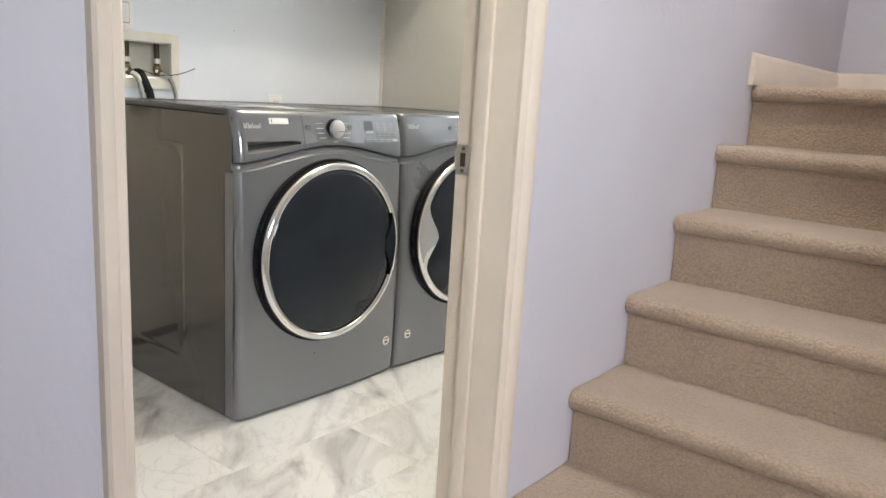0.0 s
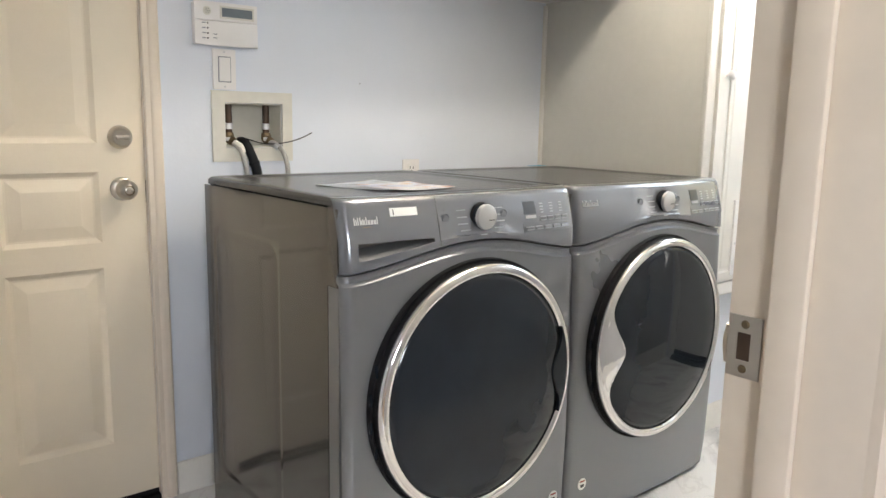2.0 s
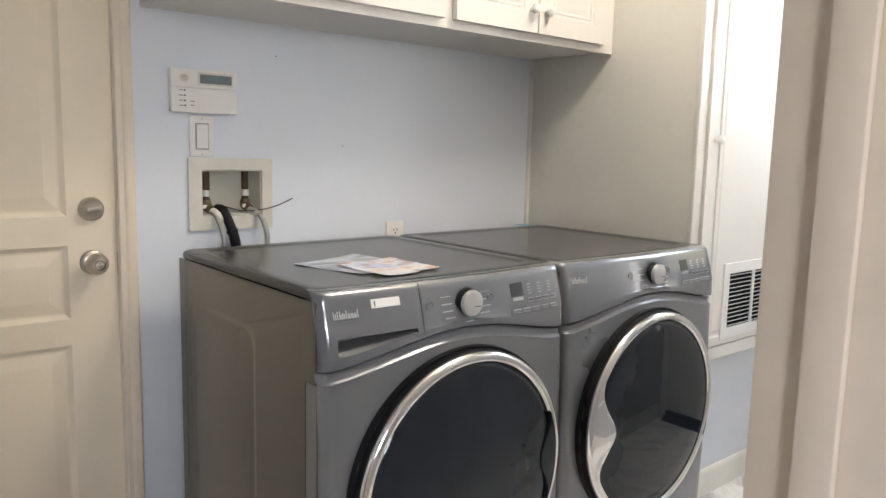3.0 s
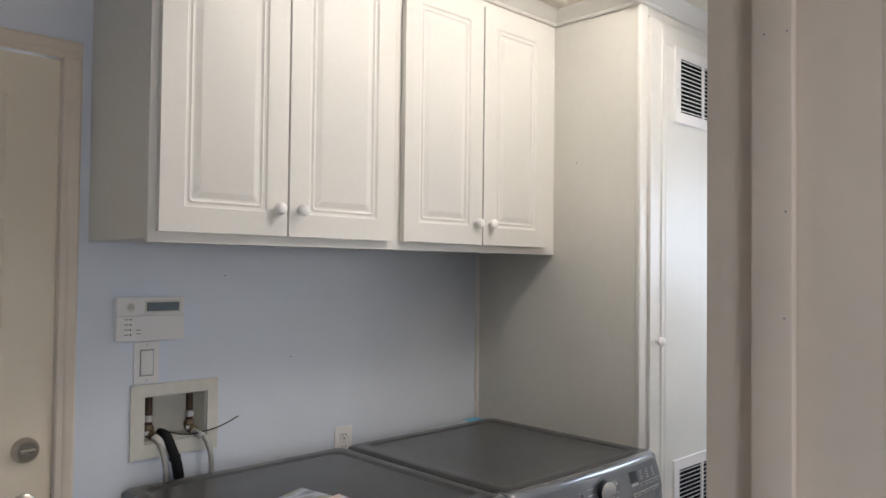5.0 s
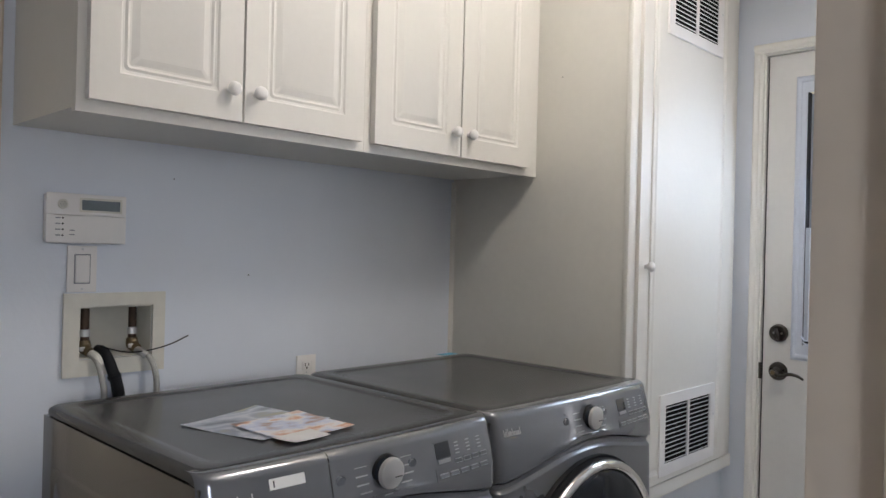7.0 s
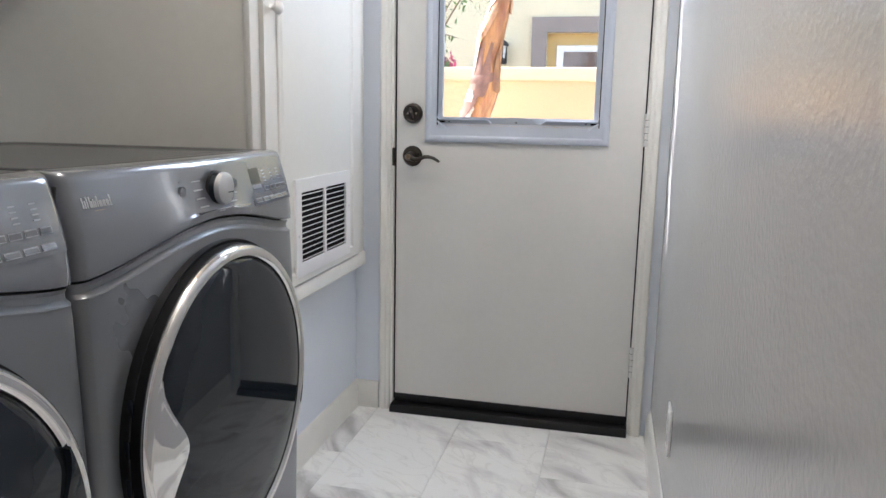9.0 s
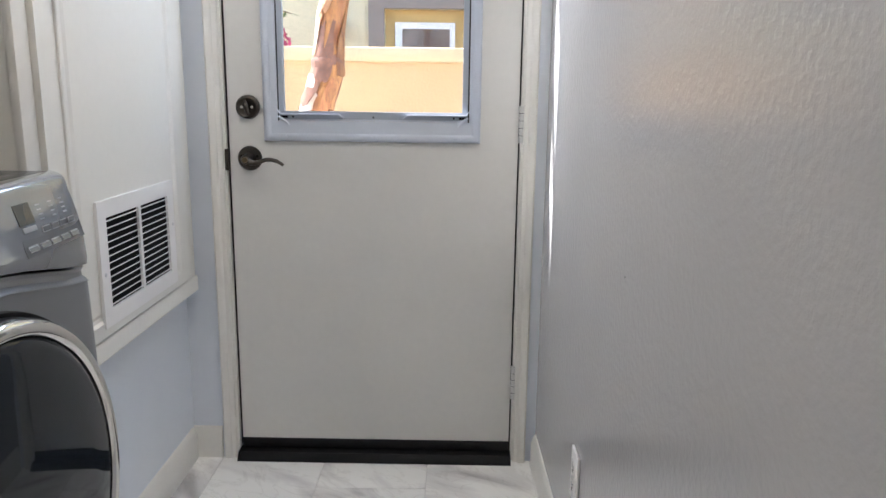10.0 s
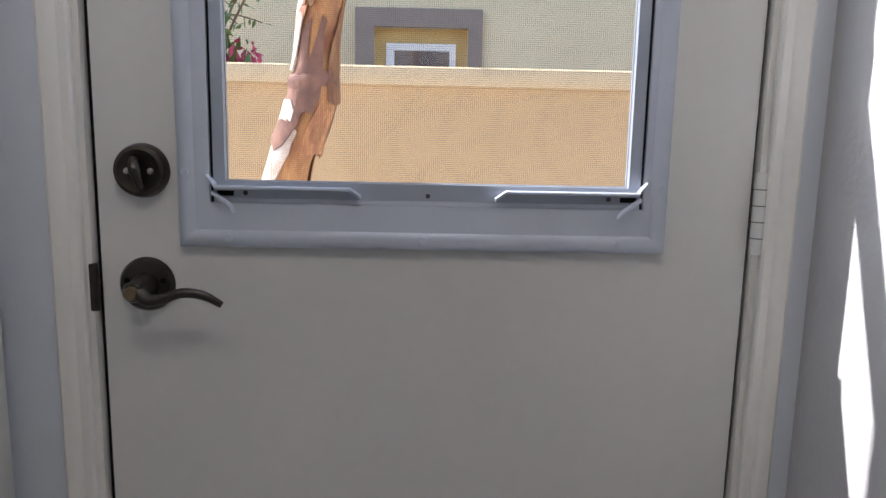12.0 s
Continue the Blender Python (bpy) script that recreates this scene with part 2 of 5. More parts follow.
def marble_material():
    m = bpy.data.materials.new("marble_tile")
    m.use_nodes = True
    t = m.node_tree
    b = t.nodes["Principled BSDF"]
    geo = t.nodes.new("ShaderNodeNewGeometry")
    info = t.nodes.new("ShaderNodeObjectInfo")
    mul = t.nodes.new("ShaderNodeVectorMath")
    mul.operation = "SCALE"
    mul.inputs[0].default_value = (37.0, 19.0, 11.0)
    t.links.new(info.outputs["Random"], mul.inputs["Scale"])
    add = t.nodes.new("ShaderNodeVectorMath")
    t.links.new(geo.outputs["Position"], add.inputs[0])
    t.links.new(mul.outputs[0], add.inputs[1])
    mp = t.nodes.new("ShaderNodeMapping")
    mp.inputs["Scale"].default_value = (1.0, 2.3, 1.0)
    turn = t.nodes.new("ShaderNodeVectorRotate")
    turn.rotation_type = "Z_AXIS"
    ang = t.nodes.new("ShaderNodeMapRange")
    ang.inputs["To Min"].default_value, ang.inputs["To Max"].default_value = 0.50, 1.05
    t.links.new(info.outputs["Random"], ang.inputs["Value"])
    t.links.new(ang.outputs[0], turn.inputs["Angle"])
    t.links.new(add.outputs[0], turn.inputs["Vector"])
    t.links.new(turn.outputs[0], mp.inputs["Vector"])
    big = t.nodes.new("ShaderNodeTexNoise")
    big.inputs["Scale"].default_value, big.inputs["Detail"].default_value, big.inputs["Distortion"].default_value = 2.3, 8, 1.1
    t.links.new(mp.outputs[0], big.inputs["Vector"])
    vein = t.nodes.new("ShaderNodeValToRGB")
    e = vein.color_ramp.elements
    e[0].position, e[0].color = 0.30, (0.42, 0.405, 0.395, 1)
    e[1].position, e[1].color = 0.52, (0.90, 0.89, 0.86, 1)
    mid = e.new(0.41)
    mid.color = (0.72, 0.70, 0.685, 1)
    t.links.new(big.outputs["Fac"], vein.inputs[0])
    fine = t.nodes.new("ShaderNodeTexNoise")
    fine.inputs["Scale"].default_value, fine.inputs["Detail"].default_value, fine.inputs["Distortion"].default_value = 4.5, 6, 1.6
    t.links.new(mp.outputs[0], fine.inputs["Vector"])
    line = t.nodes.new("ShaderNodeValToRGB")
    f = line.color_ramp.elements
    f[0].position, f[0].color = 0.475, (1, 1, 1, 1)
    f[1].position, f[1].color = 0.525, (1, 1, 1, 1)
    dark = f.new(0.50)
    dark.color = (0.62, 0.60, 0.58, 1)
    t.links.new(fine.outputs["Fac"], line.inputs[0])
    mix = t.nodes.new("ShaderNodeMix")
    mix.data_type, mix.blend_type = "RGBA", "MULTIPLY"
    mix.inputs["Factor"].default_value = 0.28
    t.links.new(vein.outputs[0], mix.inputs["A"])
    t.links.new(line.outputs[0], mix.inputs["B"])
    t.links.new(mix.outputs["Result"], b.inputs["Base Color"])
    b.inputs["Roughness"].default_value = 0.28
    return m


MARBLE = marble_material()


def carpet_material():
    m = bpy.data.materials.new("beige_loop_carpet")
    m.use_nodes = True
    t = m.node_tree
    b = t.nodes["Principled BSDF"]
    geo = t.nodes.new("ShaderNodeNewGeometry")
    soil = t.nodes.new("ShaderNodeTexNoise")
    soil.inputs["Scale"].default_value, soil.inputs["Detail"].default_value = 7, 5
    t.links.new(geo.outputs["Position"], soil.inputs["Vector"])
    base = t.nodes.new("ShaderNodeMix")
    base.data_type = "RGBA"
    base.inputs["A"].default_value = (0.46, 0.340, 0.235, 1)
    base.inputs["B"].default_value = (0.62, 0.475, 0.345, 1)
    t.links.new(soil.outputs["Fac"], base.inputs["Factor"])
    tuft = t.nodes.new("ShaderNodeTexVoronoi")
    tuft.inputs["Scale"].default_value = 150
    t.links.new(geo.outputs["Position"], tuft.inputs["Vector"])
    fuzz = t.nodes.new("ShaderNodeTexNoise")
    fuzz.inputs["Scale"].default_value, fuzz.inputs["Detail"].default_value = 500, 3
    t.links.new(geo.outputs["Position"], fuzz.inputs["Vector"])
    shade = t.nodes.new("ShaderNodeMapRange")
    shade.inputs["From Max"].default_value = 0.8
    shade.inputs["To Min"].default_value, shade.inputs["To Max"].default_value = 1.07, 0.80
    t.links.new(tuft.outputs["Distance"], shade.inputs["Value"])
    mul = t.nodes.new("ShaderNodeVectorMath")
    mul.operation = "SCALE"
    t.links.new(base.outputs["Result"], mul.inputs[0])
    t.links.new(shade.outputs[0], mul.inputs["Scale"])
    t.links.new(mul.outputs[0], b.inputs["Base Color"])
    h = t.nodes.new("ShaderNodeMath")
    h.operation = "SUBTRACT"
    t.links.new(fuzz.outputs["Fac"], h.inputs[0])
    t.links.new(tuft.outputs["Distance"], h.inputs[1])
    bp = t.nodes.new("ShaderNodeBump")
    bp.inputs["Strength"].default_value, bp.inputs["Distance"].default_value = 1.0, 0.004
    t.links.new(h.outputs[0], bp.inputs["Height"])
    t.links.new(bp.outputs[0], b.inputs["Normal"])
    b.inputs["Roughness"].default_value = 0.95
    b.inputs["Sheen Weight"].default_value = 0.3
    return m


CARPET = carpet_material()


# ---- building helpers ----
def finish(bm, smooth=True, angle=35):
    bmesh.ops.remove_doubles(bm, verts=bm.verts, dist=1e-6)
    bmesh.ops.recalc_face_normals(bm, faces=bm.faces)
    if smooth:
        for f in bm.faces:
            f.smooth = True
        for e in bm.edges:
            if len(e.link_faces) == 2 and e.calc_face_angle(0) > radians(angle):
                e.smooth = False
    return bm


def root_place(ob):
    while ob.parent:
        ob = ob.parent
    return ob.location.copy()


def thing(name, place, label, category, group="", kind=""):
    """An empty at the thing's base, which parents its parts."""
    ob = new(name)
    ob.location = place
    ob.empty_display_size = 0.05
    return tagged(ob, label, category, group, kind)


def part(name, bm, mat, parent=None, label="", smooth=True, angle=35, recalc=True):
    """One mesh, written in world metres, under a thing or a part."""
    if recalc:
        finish(bm, smooth, angle)
    if parent:
        bmesh.ops.translate(bm, verts=bm.verts, vec=-root_place(parent))
    me = bpy.data.meshes.new(name)
    bm.to_mesh(me)
    bm.free()
    me.materials.append(mat)
    ob = new(name, me)
    if parent:
        ob.parent = parent
    return tagged(ob, label)


def solid(name, bm, mat, label, category, kind="", group="", smooth=True):
    return tagged(part(name, bm, mat, None, "", smooth), label, category, group, kind)


def box(bm, x0, x1, y0, y1, z0, z1, bevel=0.0, seg=2):
    geom = bmesh.ops.create_cube(bm, size=1.0, matrix=Matrix.LocRotScale(
        ((x0 + x1) / 2, (y0 + y1) / 2, (z0 + z1) / 2), None, (abs(x1 - x0), abs(y1 - y0), abs(z1 - z0))))
    if bevel:
        edges = {e for v in geom["verts"] for e in v.link_edges}
        bmesh.ops.bevel(bm, geom=list(edges), offset=bevel, segments=seg, affect="EDGES", profile=0.5)
    return bm


def boxed(*a, bevel=0.0, seg=2):
    return box(bmesh.new(), *a, bevel=bevel, seg=seg)


AXES = {"x": (Vector((1, 0, 0)), Vector((0, 1, 0)), Vector((0, 0, 1))),
        "y": (Vector((0, 1, 0)), Vector((1, 0, 0)), Vector((0, 0, 1))),
        "z": (Vector((0, 0, 1)), Vector((1, 0, 0)), Vector((0, 1, 0)))}


def slab(axis, n0, n1, u0, u1, v0, v1, holes=(), bm=None):
    """A plate across an axis with rectangular openings (u0, u1, v0, v1) right through it."""
    bm = bm or bmesh.new()
    n, u, v = AXES[axis]
    us = sorted({u0, u1, *[h[i] for h in holes for i in (0, 1)]})
    vs = sorted({v0, v1, *[h[i] for h in holes for i in (2, 3)]})

    def full(i, j):
        if not (0 <= i < len(us) - 1 and 0 <= j < len(vs) - 1):
            return False
        cu, cv = (us[i] + us[i + 1]) / 2, (vs[j] + vs[j + 1]) / 2
        return not any(h[0] < cu < h[1] and h[2] < cv < h[3] for h in holes)

    def quad(*pts):
        bm.faces.new([bm.verts.new(n * a + u * b + v * c) for a, b, c in pts])
    for i in range(len(us) - 1):
        for j in range(len(vs) - 1):
            if not full(i, j):
                continue
            a, b, c, d = us[i], us[i + 1], vs[j], vs[j + 1]
            for k in (n0, n1):
                quad((k, a, c), (k, b, c), (k, b, d), (k, a, d))
            for di, dj, p, q in ((-1, 0, (a, c), (a, d)), (1, 0, (b, c), (b, d)), (0, -1, (a, c), (b, c)), (0, 1, (a, d), (b, d))):
                if not full(i + di, j + dj):
                    quad((n0, *p), (n1, *p), (n1, *q), (n0, *q))
    bmesh.ops.remove_doubles(bm, verts=bm.verts, dist=1e-6)
    return bm


def lathe(profile, origin, axis, seg=48, bm=None, squash=None):
    """Turns a profile of (radius, height) about an axis through origin. squash(angle) scales the radius, if given."""
    bm = bm or bmesh.new()
    q = Vector(axis).normalized().to_track_quat("Z", "Y")
    rings = []
    for r, h in profile:
        if r < 1e-6:
            rings.append([bm.verts.new(Vector(origin) + q @ Vector((0, 0, h)))])
        else:
            rings.append([bm.verts.new(Vector(origin) + q @ Vector((r * math.cos(a), r * math.sin(a), h)))
                          for a in (2 * math.pi * i / seg for i in range(seg))])
    for a, b in zip(rings, rings[1:]):
        for i in range(seg):
            j = (i + 1) % seg
            if len(a) == 1 and len(b) == 1:
                continue
            if len(a) == 1:
                bm.faces.new((a[0], b[i], b[j]))
            elif len(b) == 1:
                bm.faces.new((a[i], a[j], b[0]))
            else:
                bm.faces.new((a[i], a[j], b[j], b[i]))
    return bm


def tube(points, radius, seg=10, bm=None):
    """A round bar along a smoothed line of points. radius: a number, or one for each point."""
    bm = bm or bmesh.new()
    pts = [Vector(p) for p in points]
    radii = list(radius) if isinstance(radius, (list, tuple)) else [radius] * len(pts)
    fine, fr = [], []
    for i in range(len(pts) - 1):
        p0, p1, p2, p3 = pts[max(i - 1, 0)], pts[i], pts[i + 1], pts[min(i + 2, len(pts) - 1)]
        for k in range(6):
            s = k / 6
            fine.append(0.5 * ((2 * p1) + (p2 - p0) * s + (2 * p0 - 5 * p1 + 4 * p2 - p3) * s * s + (3 * p1 - p0 - 3 * p2 + p3) * s ** 3))
            fr.append(radii[i] * (1 - s) + radii[i + 1] * s)
    fine.append(pts[-1])
    fr.append(radii[-1])
    rings, up = [], None
    for i, p in enumerate(fine):
        d = (fine[min(i + 1, len(fine) - 1)] - fine[max(i - 1, 0)]).normalized()
        up = up or d.orthogonal()
        up = (up - d * up.dot(d)).normalized()
        side = d.cross(up)
        rings.append([bm.verts.new(p + fr[i] * (math.cos(a) * up + math.sin(a) * side)) for a in (2 * math.pi * k / seg for k in range(seg))])
    for a, b in zip(rings, rings[1:]):
        for i in range(seg):
            bm.faces.new((a[i], a[(i + 1) % seg], b[(i + 1) % seg], b[i]))
    bm.faces.new(rings[0])
    bm.faces.new(rings[-1])
    return bm


def rounded(u0, u1, v0, v1, r, k=5):
    """The outline of a rectangle with rounded corners."""
    out = []
    for cu, cv, a0 in ((u1 - r, v0 + r, -90), (u1 - r, v1 - r, 0), (u0 + r, v1 - r, 90), (u0 + r, v0 + r, 180)):
        for i in range(k + 1):
            a = radians(a0 + 90 * i / k)
            out.append((cu + r * math.cos(a), cv + r * math.sin(a)))
    return out


def panelled(axis, front, back, u0, u1, v0, v1, panels, steps, bm=None):
    """A door leaf: a slab whose front has sunk and raised panels. panels: (u0, u1, v0, v1). steps: (inset, depth, corner radius)."""
    n, u, v = AXES[axis]
    bm = slab(axis, front, back, u0, u1, v0, v1, panels, bm)
    sign = 1 if front > back else -1
    # the openings' side walls and back cells are closed by the sunk panels
    for a, b, c, d in panels:
        rings = []
        for inset, depth, r in steps:
            rings.append([bm.verts.new(n * (front + sign * depth) + u * p + v * q)
                          for p, q in rounded(a + inset, b - inset, c + inset, d - inset, max(r, 0.0004))])
        for ra, rb in zip(rings, rings[1:]):
            m = len(ra)
            for i in range(m):
                bm.faces.new((ra[i], ra[(i + 1) % m], rb[(i + 1) % m], rb[i]))
        bm.faces.new(rings[-1])
    return bm


def mitred(profile, n0, sign, u0, u1, v0, v1, bm=None):
    """A picture frame on a plane of constant y, of a profile of (out, in), with mitred corners."""
    bm = bm or bmesh.new()
    rings = [[bm.verts.new((x, n0 + sign * p, z)) for x, z in ((u0 + q, v0 + q), (u1 - q, v0 + q), (u1 - q, v1 - q), (u0 + q, v1 - q))] for p, q in profile]
    for a, b in zip(rings, rings[1:]):
        for i in range(4):
            bm.faces.new((a[i], a[(i + 1) % 4], b[(i + 1) % 4], b[i]))
    return bm


def moulding(axis, start, end, profile, out, up, bm=None):
    """A strip of the given profile of (out, up) from start to end."""
    bm = bm or bmesh.new()
    o, w = Vector(out), Vector(up)
    a = [bm.verts.new(Vector(start) + o * p + w * q) for p, q in profile]
    b = [bm.verts.new(Vector(end) + o * p + w * q) for p, q in profile]
    k = len(a)
    for i in range(k):
        bm.faces.new((a[i], a[(i + 1) % k], b[(i + 1) % k], b[i]))
    bm.faces.new(a)
    bm.faces.new(b)
    return bm


CASING_PROFILE = [(0, 0), (0.009, 0), (0.0115, 0.004), (0.0115, 0.018), (0.015, 0.022), (0.017, 0.030), (0.017, 0.044), (0.013, 0.050), (0.0, 0.050)]
BASE_PROFILE = [(0, 0), (0.014, 0), (0.014, 0.068), (0.011, 0.074), (0.011, 0.080), (0.007, 0.088), (0.004, 0.094), (0, 0.096)]


def casing(name, axis, face, out, a0, a1, top, label, group, mat, wide=0.050, narrow=None):
    """Door casing on three sides of an opening from a0 to a1, on the wall's face."""
    ob = thing(name, (face, a0, 0) if axis == "x" else (a0, face, 0), label, "door casing", group, "structure")
    o = Vector((out, 0, 0)) if axis == "x" else Vector((0, out, 0))
    run = Vector((0, 1, 0)) if axis == "x" else Vector((1, 0, 0))
    prof = [(p, q * wide / 0.050) for p, q in CASING_PROFILE]
    base = Vector((face, 0, 0)) if axis == "x" else Vector((0, face, 0))
    slim = [(p, q * (narrow or wide) / 0.050) for p, q in CASING_PROFILE]
    part("side_casing", moulding(axis, base + run * a0, base + run * a0 + Vector((0, 0, top)), slim, o, -run), mat, ob)
    part("side_casing", moulding(axis, base + run * a1, base + run * a1 + Vector((0, 0, top)), prof, o, run), mat, ob)
    z = Vector((0, 0, 1))
    part("head_casing", moulding(axis, base + run * (a0 - (narrow or wide)) + z * (top + 0.0005), base + run * (a1 + wide) + z * (top + 0.0005), prof, o, z), mat, ob)
    return ob


def baseboard(name, start, end, out, label, mat=None):
    return solid(name, moulding("", start, end, BASE_PROFILE, out, (0, 0, 1)), mat or TRIM, label, "baseboard", "structure")


def letters(text, size, depth, matrix, mat, name, parent, label=""):
    cu = bpy.data.curves.new(name, "FONT")
    cu.body, cu.size, cu.extrude, cu.align_x, cu.align_y = text, size, depth, "CENTER", "CENTER"
    tmp = bpy.data.objects.new(name, cu)
    me = bpy.data.meshes.new_from_object(tmp)
    bpy.data.objects.remove(tmp)
    me.transform(Matrix.Translation(-root_place(parent)) @ matrix)
    me.materials.append(mat)
    ob = new(name, me)
    ob.parent = parent
    return tagged(ob, label)


# ---- setting ----
WX, EX, NY, SY, CZ = -2.68, -0.946, 3.59, -0.55, 2.75     # laundry walls and ceiling
HX = -0.817                                               # hall face of the wall between
G0, G1, GT = 0.433, 1.243, 2.026                          # garage door
D0, D1, DT = 0.487, 1.222, 2.040                          # doorway to the hall
E0, E1, ET = -1.861, -1.049, 2.055                        # door to the yard

wall_west = solid("wall_west", slab("x", WX - 0.14, WX, SY - 0.1, NY, 0, CZ, [(G0, G1, -1, GT), (1.468, 1.649, 1.017, 1.146)]), WALL,
                  "pale blue painted laundry wall", "wall", "structure", smooth=False)
wall_north = solid("wall_north", slab("y", NY, NY + 0.16, WX - 0.14, HX, -0.1, CZ, [(E0 - 0.012, E1 + 0.012, 0, ET + 0.012)]), WALL,
                   "pale blue painted wall round the yard door", "wall", "structure", smooth=False)
wall_south = solid("wall_south", slab("y", SY - 0.1, SY, WX, EX, 0, CZ), WALL, "plain pale blue laundry end wall", "wall", "structure", smooth=False)
wall_east = solid("wall_east", slab("x", EX, HX - 0.004, -2.1, NY, 0, CZ, [(D0 - 0.02, D1 + 0.02, -1, DT + 0.02)]), WALL_TEXTURED,
                  "grey-white orange-peel textured laundry wall", "wall", "structure", smooth=False)
EX2 = -0.977                                              # the textured wall drifts this far in at the yard door
for v in wall_east.data.vertices:
    if v.co.x < EX + 0.001 and v.co.y > 3:
        v.co.x = EX2
wall_hall = solid("wall_hall", slab("x", HX - 0.004, HX, -2.1, 3.56, 0, 4.2, [(D0 - 0.02, D1 + 0.02, -1, DT + 0.02)]), HALL_WALL,
                  "lavender painted plaster of the hall wall", "wall", "structure", smooth=False)
ceiling = solid("ceiling", slab("z", CZ, CZ + 0.1, WX - 0.14, HX - 0.01, SY - 0.1, NY + 0.16), CEILING, "plain white laundry ceiling", "ceiling", "structure", smooth=False)
# dropped soffit with a rounded lower edge, over the cabinets and over the way to the yard door
SOF, SOF_X, SOF_Y = 2.4215, -2.197, 2.704
nose = [(-0.022 + 0.022 * math.cos(radians(a)), 0.022 + 0.022 * math.sin(radians(a))) for a in range(-90, 1, 15)]
soffit = thing("soffit", (-1.8, 2.7, SOF), "cream painted dropped soffit with a rounded lower edge", "soffit", kind="structure")
part("soffit_length", moulding("", (SOF_X, SY, SOF - 0.0005), (SOF_X, SOF_Y + 0.03, SOF - 0.0005), nose + [(0, CZ - SOF), (WX - SOF_X, CZ - SOF), (WX - SOF_X, 0)], (1, 0, 0), (0, 0, 1)), UPPER_WALL, soffit, angle=40)
part("soffit_length", moulding("", (WX, SOF_Y, SOF), (EX2 - 0.002, SOF_Y, SOF), nose + [(0, CZ - SOF), (SOF_Y - NY, CZ - SOF), (SOF_Y - NY, 0)], (0, -1, 0), (0, 0, 1)), UPPER_WALL, soffit, angle=40)
ceiling_hall = solid("ceiling_hall", slab("z", CZ, CZ + 0.1, HX + 0.001, 1.5, -2.1, 1.25), CEILING, "plain white hall ceiling", "ceiling", "structure", smooth=False)
ceiling_stair = solid("ceiling_stair", slab("z", 4.2, 4.3, HX - 0.1, 0.4, 1.20, 3.7), CEILING, "plain white stairwell ceiling", "ceiling", "structure", smooth=False)
wall_stair_back = solid("wall_stair_back", slab("y", 3.56, 3.585, HX - 0.003, 0.4, 0, 4.2), HALL_WALL, "lavender wall behind the stair landing", "wall", "structure", smooth=False)
wall_stair_side = solid("wall_stair_side", slab("x", 0.26, 0.36, 1.26, 3.56, 0, 4.2), HALL_WALL, "lavender stairwell side wall", "wall", "structure", smooth=False)
wall_stair_head = solid("wall_stair_head", slab("y", 1.26, 1.34, HX, 0.26, CZ + 0.1, 4.2), HALL_WALL, "lavender wall over the stair's foot", "wall", "structure", smooth=False)
wall_hall_north = solid("wall_hall_north", slab("y", 1.26, 1.34, 0.36, 1.5, 0, CZ), HALL_WALL, "lavender hall end wall", "wall", "structure", smooth=False)
# the opening is unseen, added to let the hall's fill lamp in
wall_hall_east = solid("wall_hall_east", slab("x", 1.5, 1.6, -2.1, 1.34, 0, CZ, [(-0.78, 0.12, 1.10, 1.90)]), HALL_WALL, "lavender hall wall with an unseen opening added for a fill lamp", "wall", "structure", smooth=False)
wall_hall_south = solid("wall_hall_south", slab("y", -2.2, -2.1, HX - 0.1, 1.6, 0, CZ), HALL_WALL,
                        "plain lavender wall at the passage end", "wall", "structure", smooth=False)
# unseen partition, added to keep the hall lamp off the wall beside the doorway
wall_hall_side = solid("wall_hall_side", slab("x", 0.30, 0.40, -2.1, 0.03, 0, CZ), HALL_WALL, "plain lavender wall, unseen, added to shade the hall wall", "wall", "structure", smooth=False)
floor_hall = solid("floor_hall", slab("z", -0.1, 0.006, HX + 0.003, 1.5, -2.1, 1.26), CARPET, "beige carpet of the hall", "floor", "structure", smooth=False)
floor = solid("floor", slab("z", -0.1, -0.004, WX - 0.14, HX + 0.003, SY - 0.1, NY), GROUT, "white marble-look tile floor in pale grout", "floor", "structure", smooth=False)

baseboard("baseboard", (WX, 1.290, 0), (WX, 2.779, 0), (1, 0, 0), "white painted baseboard under the laundry wall")
baseboard("baseboard", (WX, SY, 0), (WX, G0 - 0.046, 0), (1, 0, 0), "white painted baseboard beside the cream door")
baseboard("baseboard", (-1.995, 2.802, 0), (-1.995, NY - 0.0145, 0), (1, 0, 0), "white painted baseboard below the tall cabinet")
baseboard("baseboard", (-1.995, NY, 0), (E0 - 0.048, NY, 0), (0, -1, 0), "short white baseboard beside the yard door")
baseboard("baseboard", (EX, D1 + 0.03, 0), (EX2, NY - 0.020, 0), (-1, 0, 0), "white painted baseboard under the textured wall")
baseboard("baseboard", (HX, -2.1, 0), (HX, D0 - 0.06, 0), (1, 0, 0), "white painted baseboard in the hall")

casing("garage_door_casing", "x", WX, 1, G0, G1, GT, "cream moulded casing round the panelled door", "laundry trim", CASING, 0.044)
casing("hall_casing", "x", HX, 1, D0, D1, DT, "cream moulded casing of the hall doorway", "laundry trim", CASING, 0.058, 0.034)
casing("yard_door_casing", "y", NY, -1, E0 - 0.006, E1 + 0.006, ET + 0.006, "white moulded casing round the yard door", "laundry trim", TRIM, 0.036)


